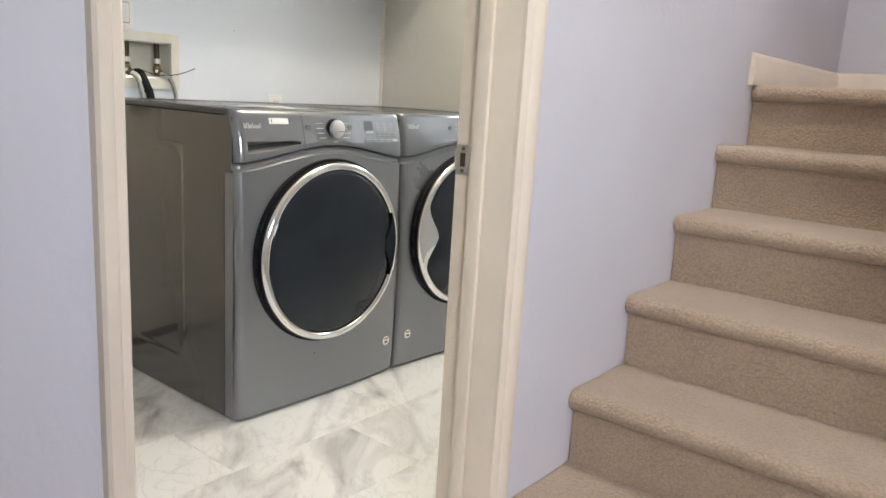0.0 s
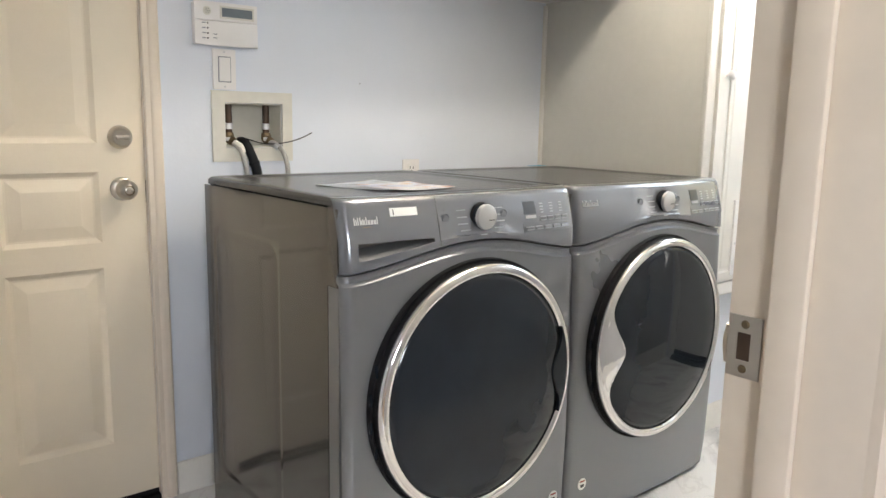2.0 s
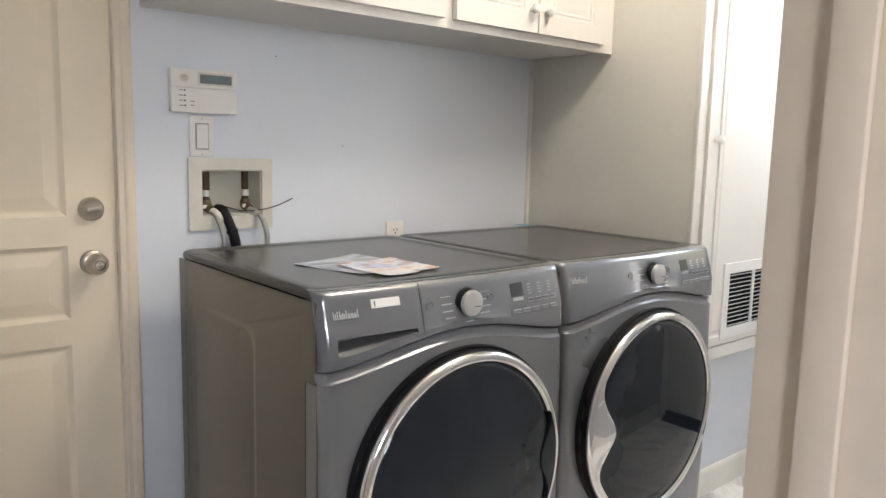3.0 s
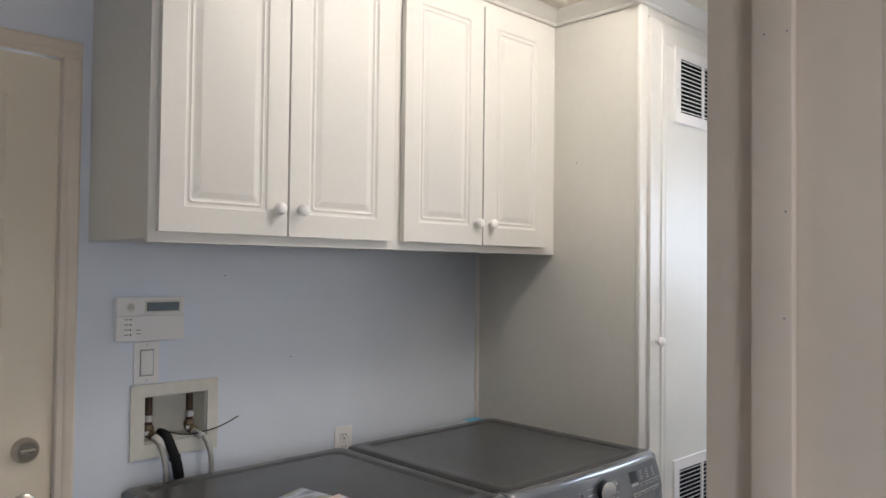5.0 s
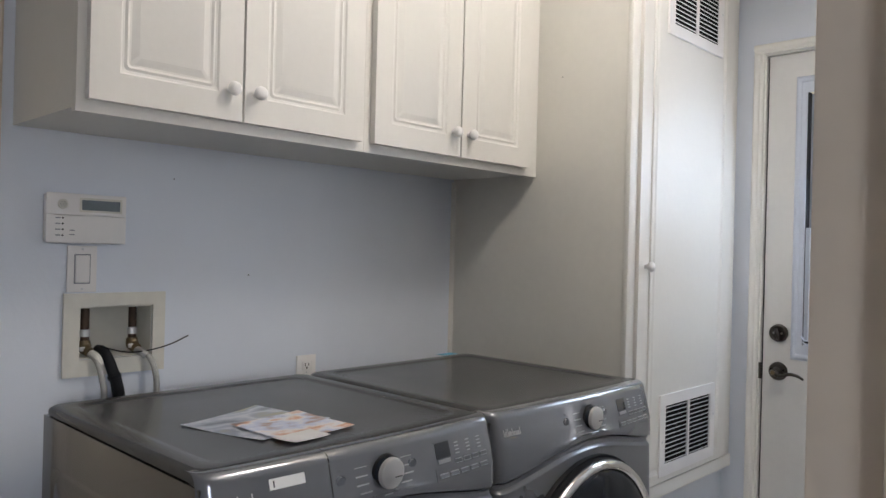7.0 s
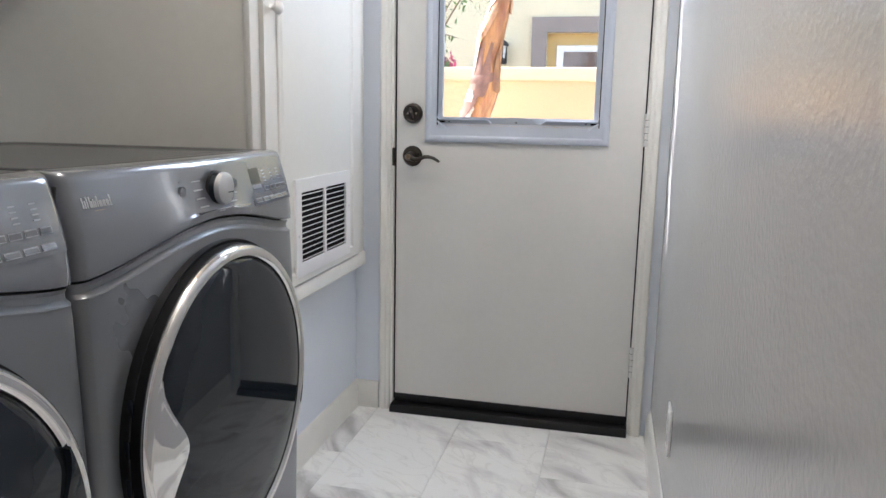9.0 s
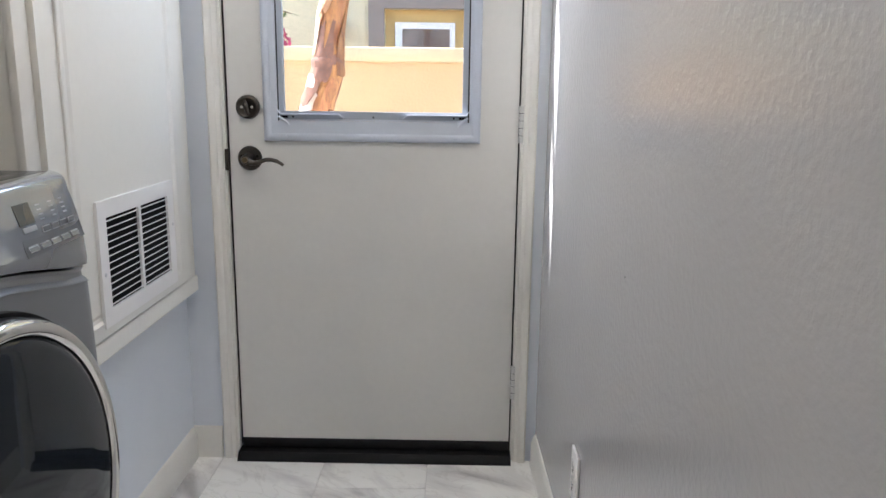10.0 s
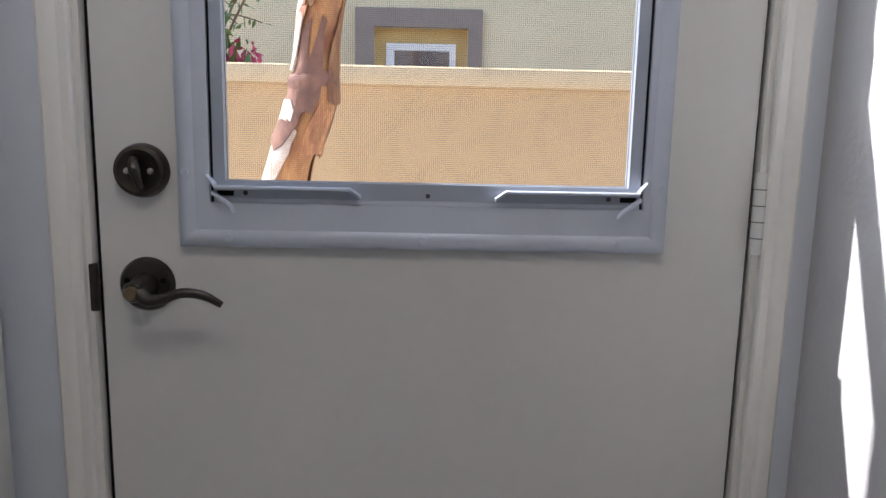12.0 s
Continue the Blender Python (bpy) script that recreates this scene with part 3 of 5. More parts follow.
def doorway_jamb():
    ob = thing("doorway_jamb", (HX, D1, 0), "cream painted jamb of the hall doorway with a steel strike plate", "door jamb", kind="structure")
    x0, x1 = EX - 0.001, HX + 0.001
    part("side_jamb", boxed(x0, x1, D1, D1 + 0.0195, 0, DT, bevel=0.0015), CASING, ob)
    part("side_jamb", boxed(x0, x1, D0 - 0.0195, D0, 0, DT, bevel=0.0015), CASING, ob)
    part("head_jamb", boxed(x0, x1, D0 - 0.0195, D1 + 0.0195, DT, DT + 0.0195, bevel=0.0015), CASING, ob)
    sx = EX + 0.040
    part("door_stop", boxed(sx, sx + 0.032, D1 - 0.011, D1 - 0.0005, 0, DT - 0.012, bevel=0.003), CASING, ob)
    part("door_stop", boxed(sx, sx + 0.032, D0 + 0.0005, D0 + 0.011, 0, DT - 0.012, bevel=0.003), CASING, ob)
    z = 0.901
    plate = slab("y", D1 - 0.0022, D1 - 0.0002, EX + 0.001, EX + 0.033, z - 0.029, z + 0.029, [(EX + 0.010, EX + 0.023, z - 0.013, z + 0.013)])
    strike = part("strike_plate", plate, NICKEL, ob, "worn steel strike plate", smooth=False)
    part("lip", tube([(EX + 0.001, D1 - 0.0012, z - 0.018), (EX - 0.004, D1 + 0.003, z), (EX + 0.001, D1 - 0.0012, z + 0.018)], 0.0025, 8), NICKEL, strike)
    part("latch_hole", boxed(EX + 0.010, EX + 0.023, D1 - 0.0012, D1 - 0.0008, z - 0.013, z + 0.013), COPPER, strike, "dark wooden latch hole")
    for dz in (-0.021, 0.021):
        part("screw", lathe([(0, 0.003), (0.003, 0.003), (0.0042, 0.0012), (0.0042, 0)], (EX + 0.017, D1 - 0.001, z + dz), (0, -1, 0), 12), BRASS, strike)
    # old nail dents and scuffs in the paint
    for x, zz in ((-0.895, 1.687), (-0.878, 1.686), (-0.879, 1.550), (-0.880, 1.470)):
        part("nail_dent", lathe([(0, 0.0002), (0.0007, 0.0002), (0.0009, 0)], (x, D1 - 0.011, zz), (0, -1, 0), 10), PRINT, ob)


doorway_jamb()


def nail_holes(wall, spots, axis):
    for p in spots:
        part("nail_hole", lathe([(0, 0.0008), (0.0018, 0.0008), (0.0020, 0)], p, axis, 10), DARK, wall)


nail_holes(wall_west, [(WX, 1.93, 1.22), (WX, 1.70, 1.475)], (1, 0, 0))
nail_holes(wall_east, [(EX - 0.0215, 2.98, 1.30), (EX - 0.0205, 2.86, 0.98), (EX - 0.018, 2.66, 0.80)], (-1, 0, 0))


# ---- hall and stairs ----
def carpeted_stairs():
    ob = thing("staircase", (-0.28, 1.25, 0), "beige carpeted staircase with rounded nosings rising beside the hall wall", "staircase", kind="structure")
    rise, run, first = 0.1815, 0.2440, 1.281
    x0, x1 = HX + 0.002, 0.258
    for i in range(6):
        y, top = first + run * i, 0.197 + rise * i
        back = y + run + 0.03 if i < 5 else 3.558
        low = top - rise if i else 0.0
        # riser face, padded nose and tread as one rounded section
        sec = [(back, low - 0.02), (y + 0.026, low - 0.02), (y + 0.026, low + 0.03), (y + 0.024, top - 0.052), (y + 0.014, top - 0.050)]
        for k in range(9):
            a = radians(-100 - 165 * k / 8)
            sec.append((y + 0.022 + 0.024 * math.cos(a), top - 0.024 + 0.024 * math.sin(a)))
        sec += [(y + 0.06, top - 0.001), (y + 0.13, top - 0.003), (back, top - 0.002)]
        bm = bmesh.new()
        n = 40
        cols = []
        for j in range(n + 1):
            x = x0 + (x1 - x0) * j / n
            wob = [0.0016 * noise.noise(Vector((x * 9, p * 30, q * 30 + i))) for p, q in sec]
            cols.append([bm.verts.new((x, p + (w if 0 < s < len(sec) - 1 else 0), q + w)) for s, ((p, q), w) in enumerate(zip(sec, wob))])
        for a, b in zip(cols, cols[1:]):
            for s in range(len(sec) - 1):
                bm.faces.new((a[s], b[s], b[s + 1], a[s + 1]))
        part("step" if i < 5 else "landing", bm, CARPET, ob)


carpeted_stairs()
baseboard("baseboard", (HX, 2.462, 1.103), (HX, 3.546, 1.103), (1, 0, 0), "cream moulded baseboard along the stair landing", CASING)
baseboard("baseboard", (HX, 3.56, 1.103), (0.26, 3.56, 1.103), (0, -1, 0), "cream moulded baseboard on the landing's back wall", CASING)


# ---- the door to the garage ----
def door_knob(parent, x, y, z, mat):
    part("door_knob", lathe([(0, 0.064), (0.010, 0.064), (0.019, 0.058), (0.0265, 0.046), (0.0275, 0.036), (0.022, 0.024), (0.013, 0.018), (0.012, 0.010),
                             (0.026, 0.008), (0.031, 0.004), (0.032, 0)], (x, y, z), (1, 0, 0), 36), mat, parent, "round satin nickel door knob")
    knob = parent.children[-1]
    part("key_rim", lathe([(0.0125, 0.0635), (0.0125, 0.0655), (0.0110, 0.0655), (0.0105, 0.0630)], (x, y, z), (1, 0, 0), 24), BRASS, knob, "dark rim round the turn button")
    part("turn_button", boxed(x + 0.063, x + 0.071, y - 0.0085, y + 0.0085, z - 0.0035, z + 0.0035, bevel=0.002), mat, knob, "small turn button")


def garage_door():
    ob = thing("panelled_door", (WX - 0.03, G0, 0), "closed cream six-panel door with satin nickel knob and deadbolt", "door", kind="structure")
    ob.name = "door_1"
    f = WX - 0.006
    y0, y1 = G0 + 0.003, G1 - 0.003
    steps = [(0, 0, 0), (0.003, -0.003, 0), (0.012, -0.010, 0), (0.017, -0.0105, 0), (0.048, -0.002, 0)]
    st, mid = 0.118, (y0 + y1) / 2
    panels = []
    for a, b in ((y0 + st, mid - 0.05), (mid + 0.05, y1 - st)):
        panels += [(a, b, 1.030, 1.61), (a, b, 1.70, 1.92), (a, b, 0.767, 0.955), (a, b, 0.200, 0.698)]
    part("leaf", panelled("x", f, f - 0.035, y0, y1, 0.032, GT - 0.006, panels, steps), DOOR_PAINT, ob, angle=12)
    part("door_jamb", boxed(WX - 0.135, f - 0.036, G0 - 0.0005, G0 + 0.0025, 0, GT), CASING, ob)
    part("door_jamb", boxed(WX - 0.135, WX - 0.0005, G1 - 0.0022, G1 - 0.0004, 0, GT), CASING, ob)
    part("threshold", boxed(WX - 0.13, WX + 0.006, G0 + 0.001, G1 - 0.001, -0.003, 0.016, bevel=0.003), BLACK, ob, "black rubber threshold")
    part("sweep", boxed(f - 0.033, f - 0.004, y0, y1, 0.016, 0.031), BLACK, ob, "black door sweep")
    kn = part("deadbolt", lathe([(0, 0.022), (0.022, 0.022), (0.027, 0.018), (0.0305, 0.008), (0.0315, 0)], (f, 1.180, 1.046), (1, 0, 0), 36), NICKEL, ob, "round satin nickel deadbolt")
    part("thumb_turn", boxed(f + 0.022, f + 0.030, 1.163, 1.197, 1.040, 1.052, bevel=0.003), NICKEL, kn)
    door_knob(ob, f, 1.180, 0.909, NICKEL)
    part("strike_edge", boxed(f - 0.02, f + 0.002, G1 - 0.0028, G1 - 0.0008, 0.87, 0.93), BRASS, ob)


garage_door()


# ---- wall fittings over the washer ----
def washer_box():
    ob = thing("washer_outlet_box", (WX, 1.555, 0.977), "aged white recessed laundry valve box with copper stubs and hoses", "valve box")
    a, b, c, d = 1.430, 1.681, 0.977, 1.179
    bm = slab("x", WX + 0.0005, WX + 0.008, a, b, c, d, [(1.468, 1.649, 1.017, 1.146)])
    part("frame", bm, CREAM_PLASTIC, ob, smooth=False)
    bm = bmesh.new()
    t, x = 0.002, WX - 0.088
    box(bm, x - t, x - 0.0002, 1.4692, 1.6478, 1.0182, 1.1448)
    box(bm, x, WX, 1.4690, 1.4710, 1.018, 1.145)
    box(bm, x, WX, 1.6460, 1.6480, 1.018, 1.145)
    box(bm, x, WX, 1.4712, 1.6458, 1.0182, 1.0210)
    box(bm, x, WX, 1.4712, 1.6458, 1.1420, 1.1448)
    part("recess", bm, CREAM_PLASTIC, ob, smooth=False)
    for y in (1.494, 1.612):
        pipe = part("copper_stub", tube([(WX - 0.030, y, 1.054), (WX - 0.030, y, 1.1415)], 0.0100, 14), COPPER, ob, "brown copper supply stub")
        part("collar", lathe([(0.0122, 0), (0.0122, 0.016), (0.0102, 0.018)], (WX - 0.030, y, 1.070), (0, 0, 1), 16), SATIN, pipe, "bright collar")
        valve = part("valve", tube([(WX - 0.030, y, 1.060), (WX - 0.027, y, 1.043), (WX - 0.006, y + 0.004, 1.033)], [0.013, 0.016, 0.012], 14), BRASS, ob, "tarnished brass valve")
        part("valve_lever", boxed(WX - 0.014, WX - 0.009, y - 0.018, y + 0.012, 1.036, 1.047, bevel=0.002), SATIN, valve)
    part("supply_hose", tube([(WX - 0.012, 1.498, 1.030), (WX + 0.022, 1.506, 1.012), (WX + 0.036, 1.514, 0.967), (WX + 0.038, 1.518, 0.912), (WX + 0.03, 1.518, 0.70)], 0.0075, 12), BRAID, ob, "braided steel supply hose")
    part("supply_hose", tube([(WX - 0.012, 1.618, 1.030), (WX + 0.020, 1.634, 1.016), (WX + 0.034, 1.646, 0.977), (WX + 0.036, 1.650, 0.912), (WX + 0.03, 1.650, 0.70)], 0.0075, 12), BRAID, ob, "braided steel supply hose")
    part("hose_nut", tube([(WX - 0.006, 1.502, 1.030), (WX + 0.014, 1.508, 1.020), (WX + 0.024, 1.511, 1.002)], 0.0105, 10), CREAM_PLASTIC, ob)
    part("hose_nut", tube([(WX - 0.010, 1.615, 1.031), (WX + 0.008, 1.624, 1.024), (WX + 0.016, 1.630, 1.017)], 0.0105, 10), SATIN, ob)
    part("hose_clamp", lathe([(0.0155, -0.005), (0.0165, -0.004), (0.0165, 0.004), (0.0155, 0.005)], (WX + 0.0195, 1.549, 0.972), (0.15, 0.3, -1), 18), BLACK, ob)
    part("drain_hose", tube([(WX - 0.030, 1.526, 1.036), (WX + 0.002, 1.531, 1.030), (WX + 0.017, 1.544, 0.990), (WX + 0.022, 1.556, 0.945), (WX + 0.024, 1.562, 0.880), (WX + 0.024, 1.562, 0.70)], [0.012, 0.013, 0.0135, 0.0145, 0.0145, 0.0145], 14), BLACK, ob, "black rubber drain hose")
    part("cable_tie", tube([(WX + 0.004, 1.518, 1.048), (WX + 0.016, 1.578, 1.030), (WX + 0.014, 1.638, 1.030), (WX + 0.018, 1.693, 1.042), (WX + 0.022, 1.740, 1.062)], 0.0016, 6), BLACK, ob, "thin black cable tie")


washer_box()


def alarm_keypad():
    ob = thing("alarm_keypad", (WX, 1.471, 1.300), "white plastic wall alarm keypad with a grey display", "keypad")
    x, a, b, c, d = WX + 0.032, 1.379, 1.563, 1.300, 1.417
    part("back_box", boxed(WX, x - 0.006, a + 0.003, b - 0.003, c + 0.003, d - 0.003, bevel=0.003), WHITE_PLASTIC, ob)
    part("cover", boxed(x - 0.0055, x, a, b, c, c + 0.066, bevel=0.0022), WHITE_PLASTIC, ob)
    part("face", boxed(x - 0.0055, x - 0.0005, a, b, c + 0.0665, d, bevel=0.0022), WHITE_PLASTIC, ob)
    disp = part("display", boxed(x - 0.0004, x + 0.0006, a + 0.078, b - 0.016, d - 0.038, d - 0.014), LCD, ob, "grey liquid crystal display")
    part("bezel", slab("x", x - 0.0006, x + 0.001, a + 0.073, b - 0.011, d - 0.043, d - 0.009, [(a + 0.078, b - 0.016, d - 0.038, d - 0.014)]), CREAM_PLASTIC, disp, smooth=False)
    grille = part("speaker", lathe([(0, 0.0012), (0.011, 0.001), (0.012, 0)], (x - 0.0006, a + 0.036, d - 0.026), (1, 0, 0), 20), CREAM_PLASTIC, ob)
    for i in range(7):
        an = i * math.pi / 3
        r = 0.0 if i == 6 else 0.006
        part("speaker_hole", lathe([(0, 0.0015), (0.0014, 0.0014)], (x, a + 0.036 + r * math.cos(an), d - 0.026 + r * math.sin(an)), (1, 0, 0), 8), DARK, grille)
    for i in range(4):
        z = c + 0.0585 - 0.0135 * i
        part("indicator", lathe([(0, 0.0012), (0.0022, 0.001), (0.0022, 0)], (x, a + 0.036, z), (1, 0, 0), 10), DARK, ob, "dark indicator lamp")
        part("caption", boxed(x, x + 0.0004, a + 0.020, a + 0.031, z - 0.0014, z + 0.0014), PRINT, ob)
    for dz in (0.030, 0.020):
        part("caption", boxed(x, x + 0.0004, a + 0.051, a + 0.063, c + dz - 0.0012, c + dz + 0.0012), PRINT, ob)


alarm_keypad()


def wall_plate(name, label, category, axis, face, out, u, z, w, h, kind):
    """A cover plate on a wall, with a rocker or two sockets."""
    n, uu, vv = AXES[axis]
    ob = thing(name, n * face + uu * u + vv * (z - h / 2), label, category)

    def bx(a0, a1, u0, u1, v0, v1, bevel=0.0):
        p, q = sorted((face + out * a0, face + out * a1))
        return boxed(p, q, u0, u1, v0, v1, bevel=bevel) if axis == "x" else boxed(u0, u1, p, q, v0, v1, bevel=bevel)
    part("plate", bx(0, 0.006, u - w / 2, u + w / 2, z - h / 2, z + h / 2, 0.002), WHITE_PLASTIC, ob)
    if kind == "rocker":
        part("rocker", bx(0.006, 0.0105, u - 0.0165, u + 0.0165, z - 0.033, z + 0.033, 0.002), WHITE_PLASTIC, ob, "raised white rocker")
        part("rocker_gap", bx(0.0058, 0.0064, u - 0.019, u + 0.019, z - 0.036, z + 0.036), PRINT, ob)
    else:
        for dz in (-0.02, 0.02):
            s = part("socket", bx(0.006, 0.0085, u - 0.017, u + 0.017, z + dz - 0.0145, z + dz + 0.0145, 0.002), WHITE_PLASTIC, ob)
            for du in (-0.0065, 0.0065):
                part("slot", bx(0.0083, 0.0090, u + du - 0.0013, u + du + 0.0013, z + dz - 0.001, z + dz + 0.008), DARK, s)
            part("slot", bx(0.0083, 0.0090, u - 0.0025, u + 0.0025, z + dz - 0.0095, z + dz - 0.0045), DARK, s)
    for dz in ((-h / 2 + 0.008, h / 2 - 0.008) if kind == "rocker" else (0,)):
        part("screw", lathe([(0, 0.0015), (0.003, 0.001), (0.003, 0)], n * (face + out * 0.006) + uu * u + vv * (z + dz), n * out, 10), SATIN, ob)
    return ob


wall_plate("light_switch", "white rocker light switch below the keypad", "light switch", "x", WX, 1, 1.471, 1.238, 0.069, 0.112, "rocker")
wall_plate("wall_outlet", "white wall outlet behind the dryer", "outlet", "x", WX, 1, 2.136, 0.922, 0.070, 0.104, "outlet")
wall_plate("wall_outlet", "white wall outlet low on the textured wall", "outlet", "x", EX2 + 0.008, -1, 2.95, 0.300, 0.070, 0.114, "outlet")


# ---- washer and dryer ----
def machine(y0, kind):
    w, yc = 0.687, y0 + 0.3435
    washer = kind == "washer"
    ob = thing(kind, (-2.18, yc, 0), "dark silver front-loading washer with a chrome-ringed smoked glass door" if washer
               else "dark silver front-loading dryer with a chrome-ringed smoked glass door", kind, "laundry machines")

    def arch(y):
        u = (y - yc) / 0.3435
        return 0.795 + 0.047 * (0.5 + 0.5 * math.cos(math.pi * max(-1, min(1, u)))) ** 0.8

    def front(y):
        u = (y - yc) / 0.3435
        x = -1.834 + 0.014 * (1 - u * u)
        edge = min(y - y0, y0 + w - y)
        r = 0.022
        if edge < r:
            x -= r - math.sqrt(max(0, r * r - (r - edge) ** 2))
        return x

    def sheet(ys, rows, skip=None, bm=None):
        """rows: functions of y that give (z, forward offset)."""
        bm = bm or bmesh.new()
        grid = [[bm.verts.new((front(y) + r(y)[1], y, r(y)[0])) for r in rows] for y in ys]
        for i in range(len(ys) - 1):
            for j in range(len(rows) - 1):
                if skip and skip((ys[i] + ys[i + 1]) / 2, j):
                    continue
                bm.faces.new((grid[i][j], grid[i + 1][j], grid[i + 1][j + 1], grid[i][j + 1]))
        return bm

    def spread(a, b, n, ends=(True, True)):
        ys = [a + (b - a) * i / n for i in range(n + 1)]
        if ends[0]:
            ys += [a + d for d in (0.0006, 0.002, 0.005, 0.009, 0.014)]
        if ends[1]:
            ys += [b - d for d in (0.0006, 0.002, 0.005, 0.009, 0.014)]
        return sorted(set(ys))

    # body, with a pressed frame on its side
    press = [(0, 0, 0), (0.004, -0.0002, 0.05), (0.012, -0.0015, 0.045), (0.016, -0.0016, 0.045), (0.026, -0.0008, 0.04)]
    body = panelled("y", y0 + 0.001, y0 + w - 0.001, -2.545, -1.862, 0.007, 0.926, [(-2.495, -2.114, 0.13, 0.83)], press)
    part("body", body, STEEL_SIDE, ob, "glossy enamelled side, coloured darker than the front for shade", angle=20)
    # dark backing that puts shade behind the front's open joints
    part("inner_front", boxed(-1.905, -1.868, y0 + 0.004, y0 + w - 0.004, 0.05, 0.918), DARK, ob)
    # lid with a raised rim
    lid = bmesh.new()
    la, lb, lc, ld = -2.549, -1.869, y0 + 0.002, y0 + w - 0.002
    loops = [(0.004, 0.9275, 0.030), (0.0, 0.9300, 0.032), (0.0, 0.9370, 0.032), (0.0012, 0.9410, 0.031), (0.0045, 0.9445, 0.030), (0.009, 0.9468, 0.028), (0.016, 0.9480, 0.026),
             (0.040, 0.9480, 0.034), (0.045, 0.9470, 0.034), (0.052, 0.9446, 0.032), (0.060, 0.9438, 0.030), (0.16, 0.9436, 0.030)]
    rings = [[lid.verts.new((x, y, z)) for x, y in rounded(la + i, lb - i, lc + i, ld - i, r, 7)] for i, z, r in loops]
    for p, q in zip(rings, rings[1:]):
        for i in range(len(p)):
            lid.faces.new((p[i], p[(i + 1) % len(p)], q[(i + 1) % len(p)], q[i]))
    lid.faces.new(rings[-1])
    part("lid", lid, LID, ob, "silver lid with a raised rim, shade put into its colour", angle=30)
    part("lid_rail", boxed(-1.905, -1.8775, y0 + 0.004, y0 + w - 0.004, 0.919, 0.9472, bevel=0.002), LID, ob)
    # front panel under the arched console
    def row(d, off):
        return lambda y: (arch(y) - d, off)

    def low(z, off):
        return lambda y: (z, off)
    rows = [low(0.006, -0.010), low(0.016, -0.003), low(0.10, 0.004), low(0.30, 0.009), low(0.50, 0.008), low(0.66, 0.004),
            row(0.046, 0.001), row(0.030, 0.0), row(0.0245, 0.0), row(0.022, -0.003), row(0.018, -0.008), row(0.010, -0.009), row(0.0035, -0.005), row(0.003, -0.016)]
    part("front_panel", sheet(spread(y0, y0 + w, 44), rows), STEEL_PAINT, ob, "dark silver front with an arched crease", angle=25)
    part("crease_trim", tube([(front(y) + 0.0006, y, arch(y) - 0.0265) for y in [y0 + 0.016 + (w - 0.032) * i / 24 for i in range(25)]], 0.0012, 8), STEEL_PAINT, ob, "thin raised crease line")
    for ya, yb in ((y0 - 0.0004, y0 + 0.006), (y0 + w - 0.006, y0 + w + 0.0004)):
        wrap = part("corner_wrap", boxed(-1.896, -1.856, ya, yb, 0.010, arch(y0) - 0.030, bevel=0.0004, seg=1), STEEL_PAINT, ob, "front panel edge folded round the corner", smooth=False)
        part("seam", boxed(-1.8985, -1.8962, ya + 0.0002, yb - 0.0002, 0.010, arch(y0) - 0.030), DARK, wrap)
    split = y0 + 0.233
    up = [lambda y: (arch(y) + 0.0005, -0.004), lambda y: (arch(y) + 0.002, 0.002)]

    def lean(f):
        return lambda y: (arch(y) + 0.015 + (0.857 - arch(y) - 0.015) * f, 0.003 - 0.004 * f)
    top = [lambda y: (0.880, -0.006), lambda y: (0.905, -0.013), lambda y: (0.920, -0.018), lambda y: (0.930, -0.0200), lambda y: (0.9375, -0.0225), lambda y: (0.9430, -0.0270),
           lambda y: (0.9464, -0.0340), lambda y: (0.9478, -0.0420), lambda y: (0.9478, -0.0500)]
    if washer:
        cols = sorted(set(spread(y0, split - 0.001, 12, (True, False)) + [y0 + 0.032, y0 + 0.218]))
        part("detergent_drawer", sheet(cols, up + [lean(0), lean(0.20), lean(1)] + top, lambda y, j: y0 + 0.032 < y < y0 + 0.218 and j == 3), CONSOLE, ob, "grey detergent drawer front")
        drawer = ob.children[-1]
        scoop = bmesh.new()
        cols2 = [y0 + 0.032 + 0.186 * i / 16 for i in range(17)]
        prof = [(0.20, 0.0), (0.34, -0.007), (0.52, -0.020), (0.72, -0.040), (0.90, -0.050), (1.0, -0.046)]
        sheet(cols2, [(lambda y, f=f, o=o: (lean(f)(y)[0], 0.0025 + o)) for f, o in prof] + [lambda y: (0.857, -0.002)], bm=scoop)
        for yy in (cols2[0], cols2[-1]):
            sheet([yy, yy + 1e-5], [(lambda y, f=f: (lean(f)(y)[0], 0.0025)) for f in (0.20, 0.6, 1)], bm=scoop)
        part("drawer_pull", scoop, PULL, drawer, "scooped silver drawer pull")
        console_y0 = split + 0.0012
    else:
        console_y0 = y0
    cols = spread(console_y0, y0 + w, 36, (not washer, True))
    console = part("console", sheet(cols, up + [lean(0), lean(0.5), lean(1)] + top), CONSOLE, ob, "grey control console with an arched lower edge")

    def fx(y, z):
        return front(y) + 0.0008 + (-0.001 - 0.22 * max(0, z - 0.857) if z > 0.857 else 0.002) - (0.10 * (z - 0.880) if z > 0.880 else 0)

    def tag(name, ya, yb, za, zb, mat, parent, thick=0.0012, label=""):
        bm = bmesh.new()
        pts = []
        for y in (ya, (ya + yb) / 2, yb):
            for z in (za, zb):
                pts.append((y, z))
        f = [bm.verts.new((fx(y, z) + thick, y, z)) for y, z in pts]
        g = [bm.verts.new((fx(y, z) - 0.003, y, z)) for y, z in pts]
        for a, b, c, d in ((0, 2, 3, 1), (2, 4, 5, 3)):
            bm.faces.new((f[a], f[b], f[c], f[d]))
        ring = (0, 2, 4, 5, 3, 1)
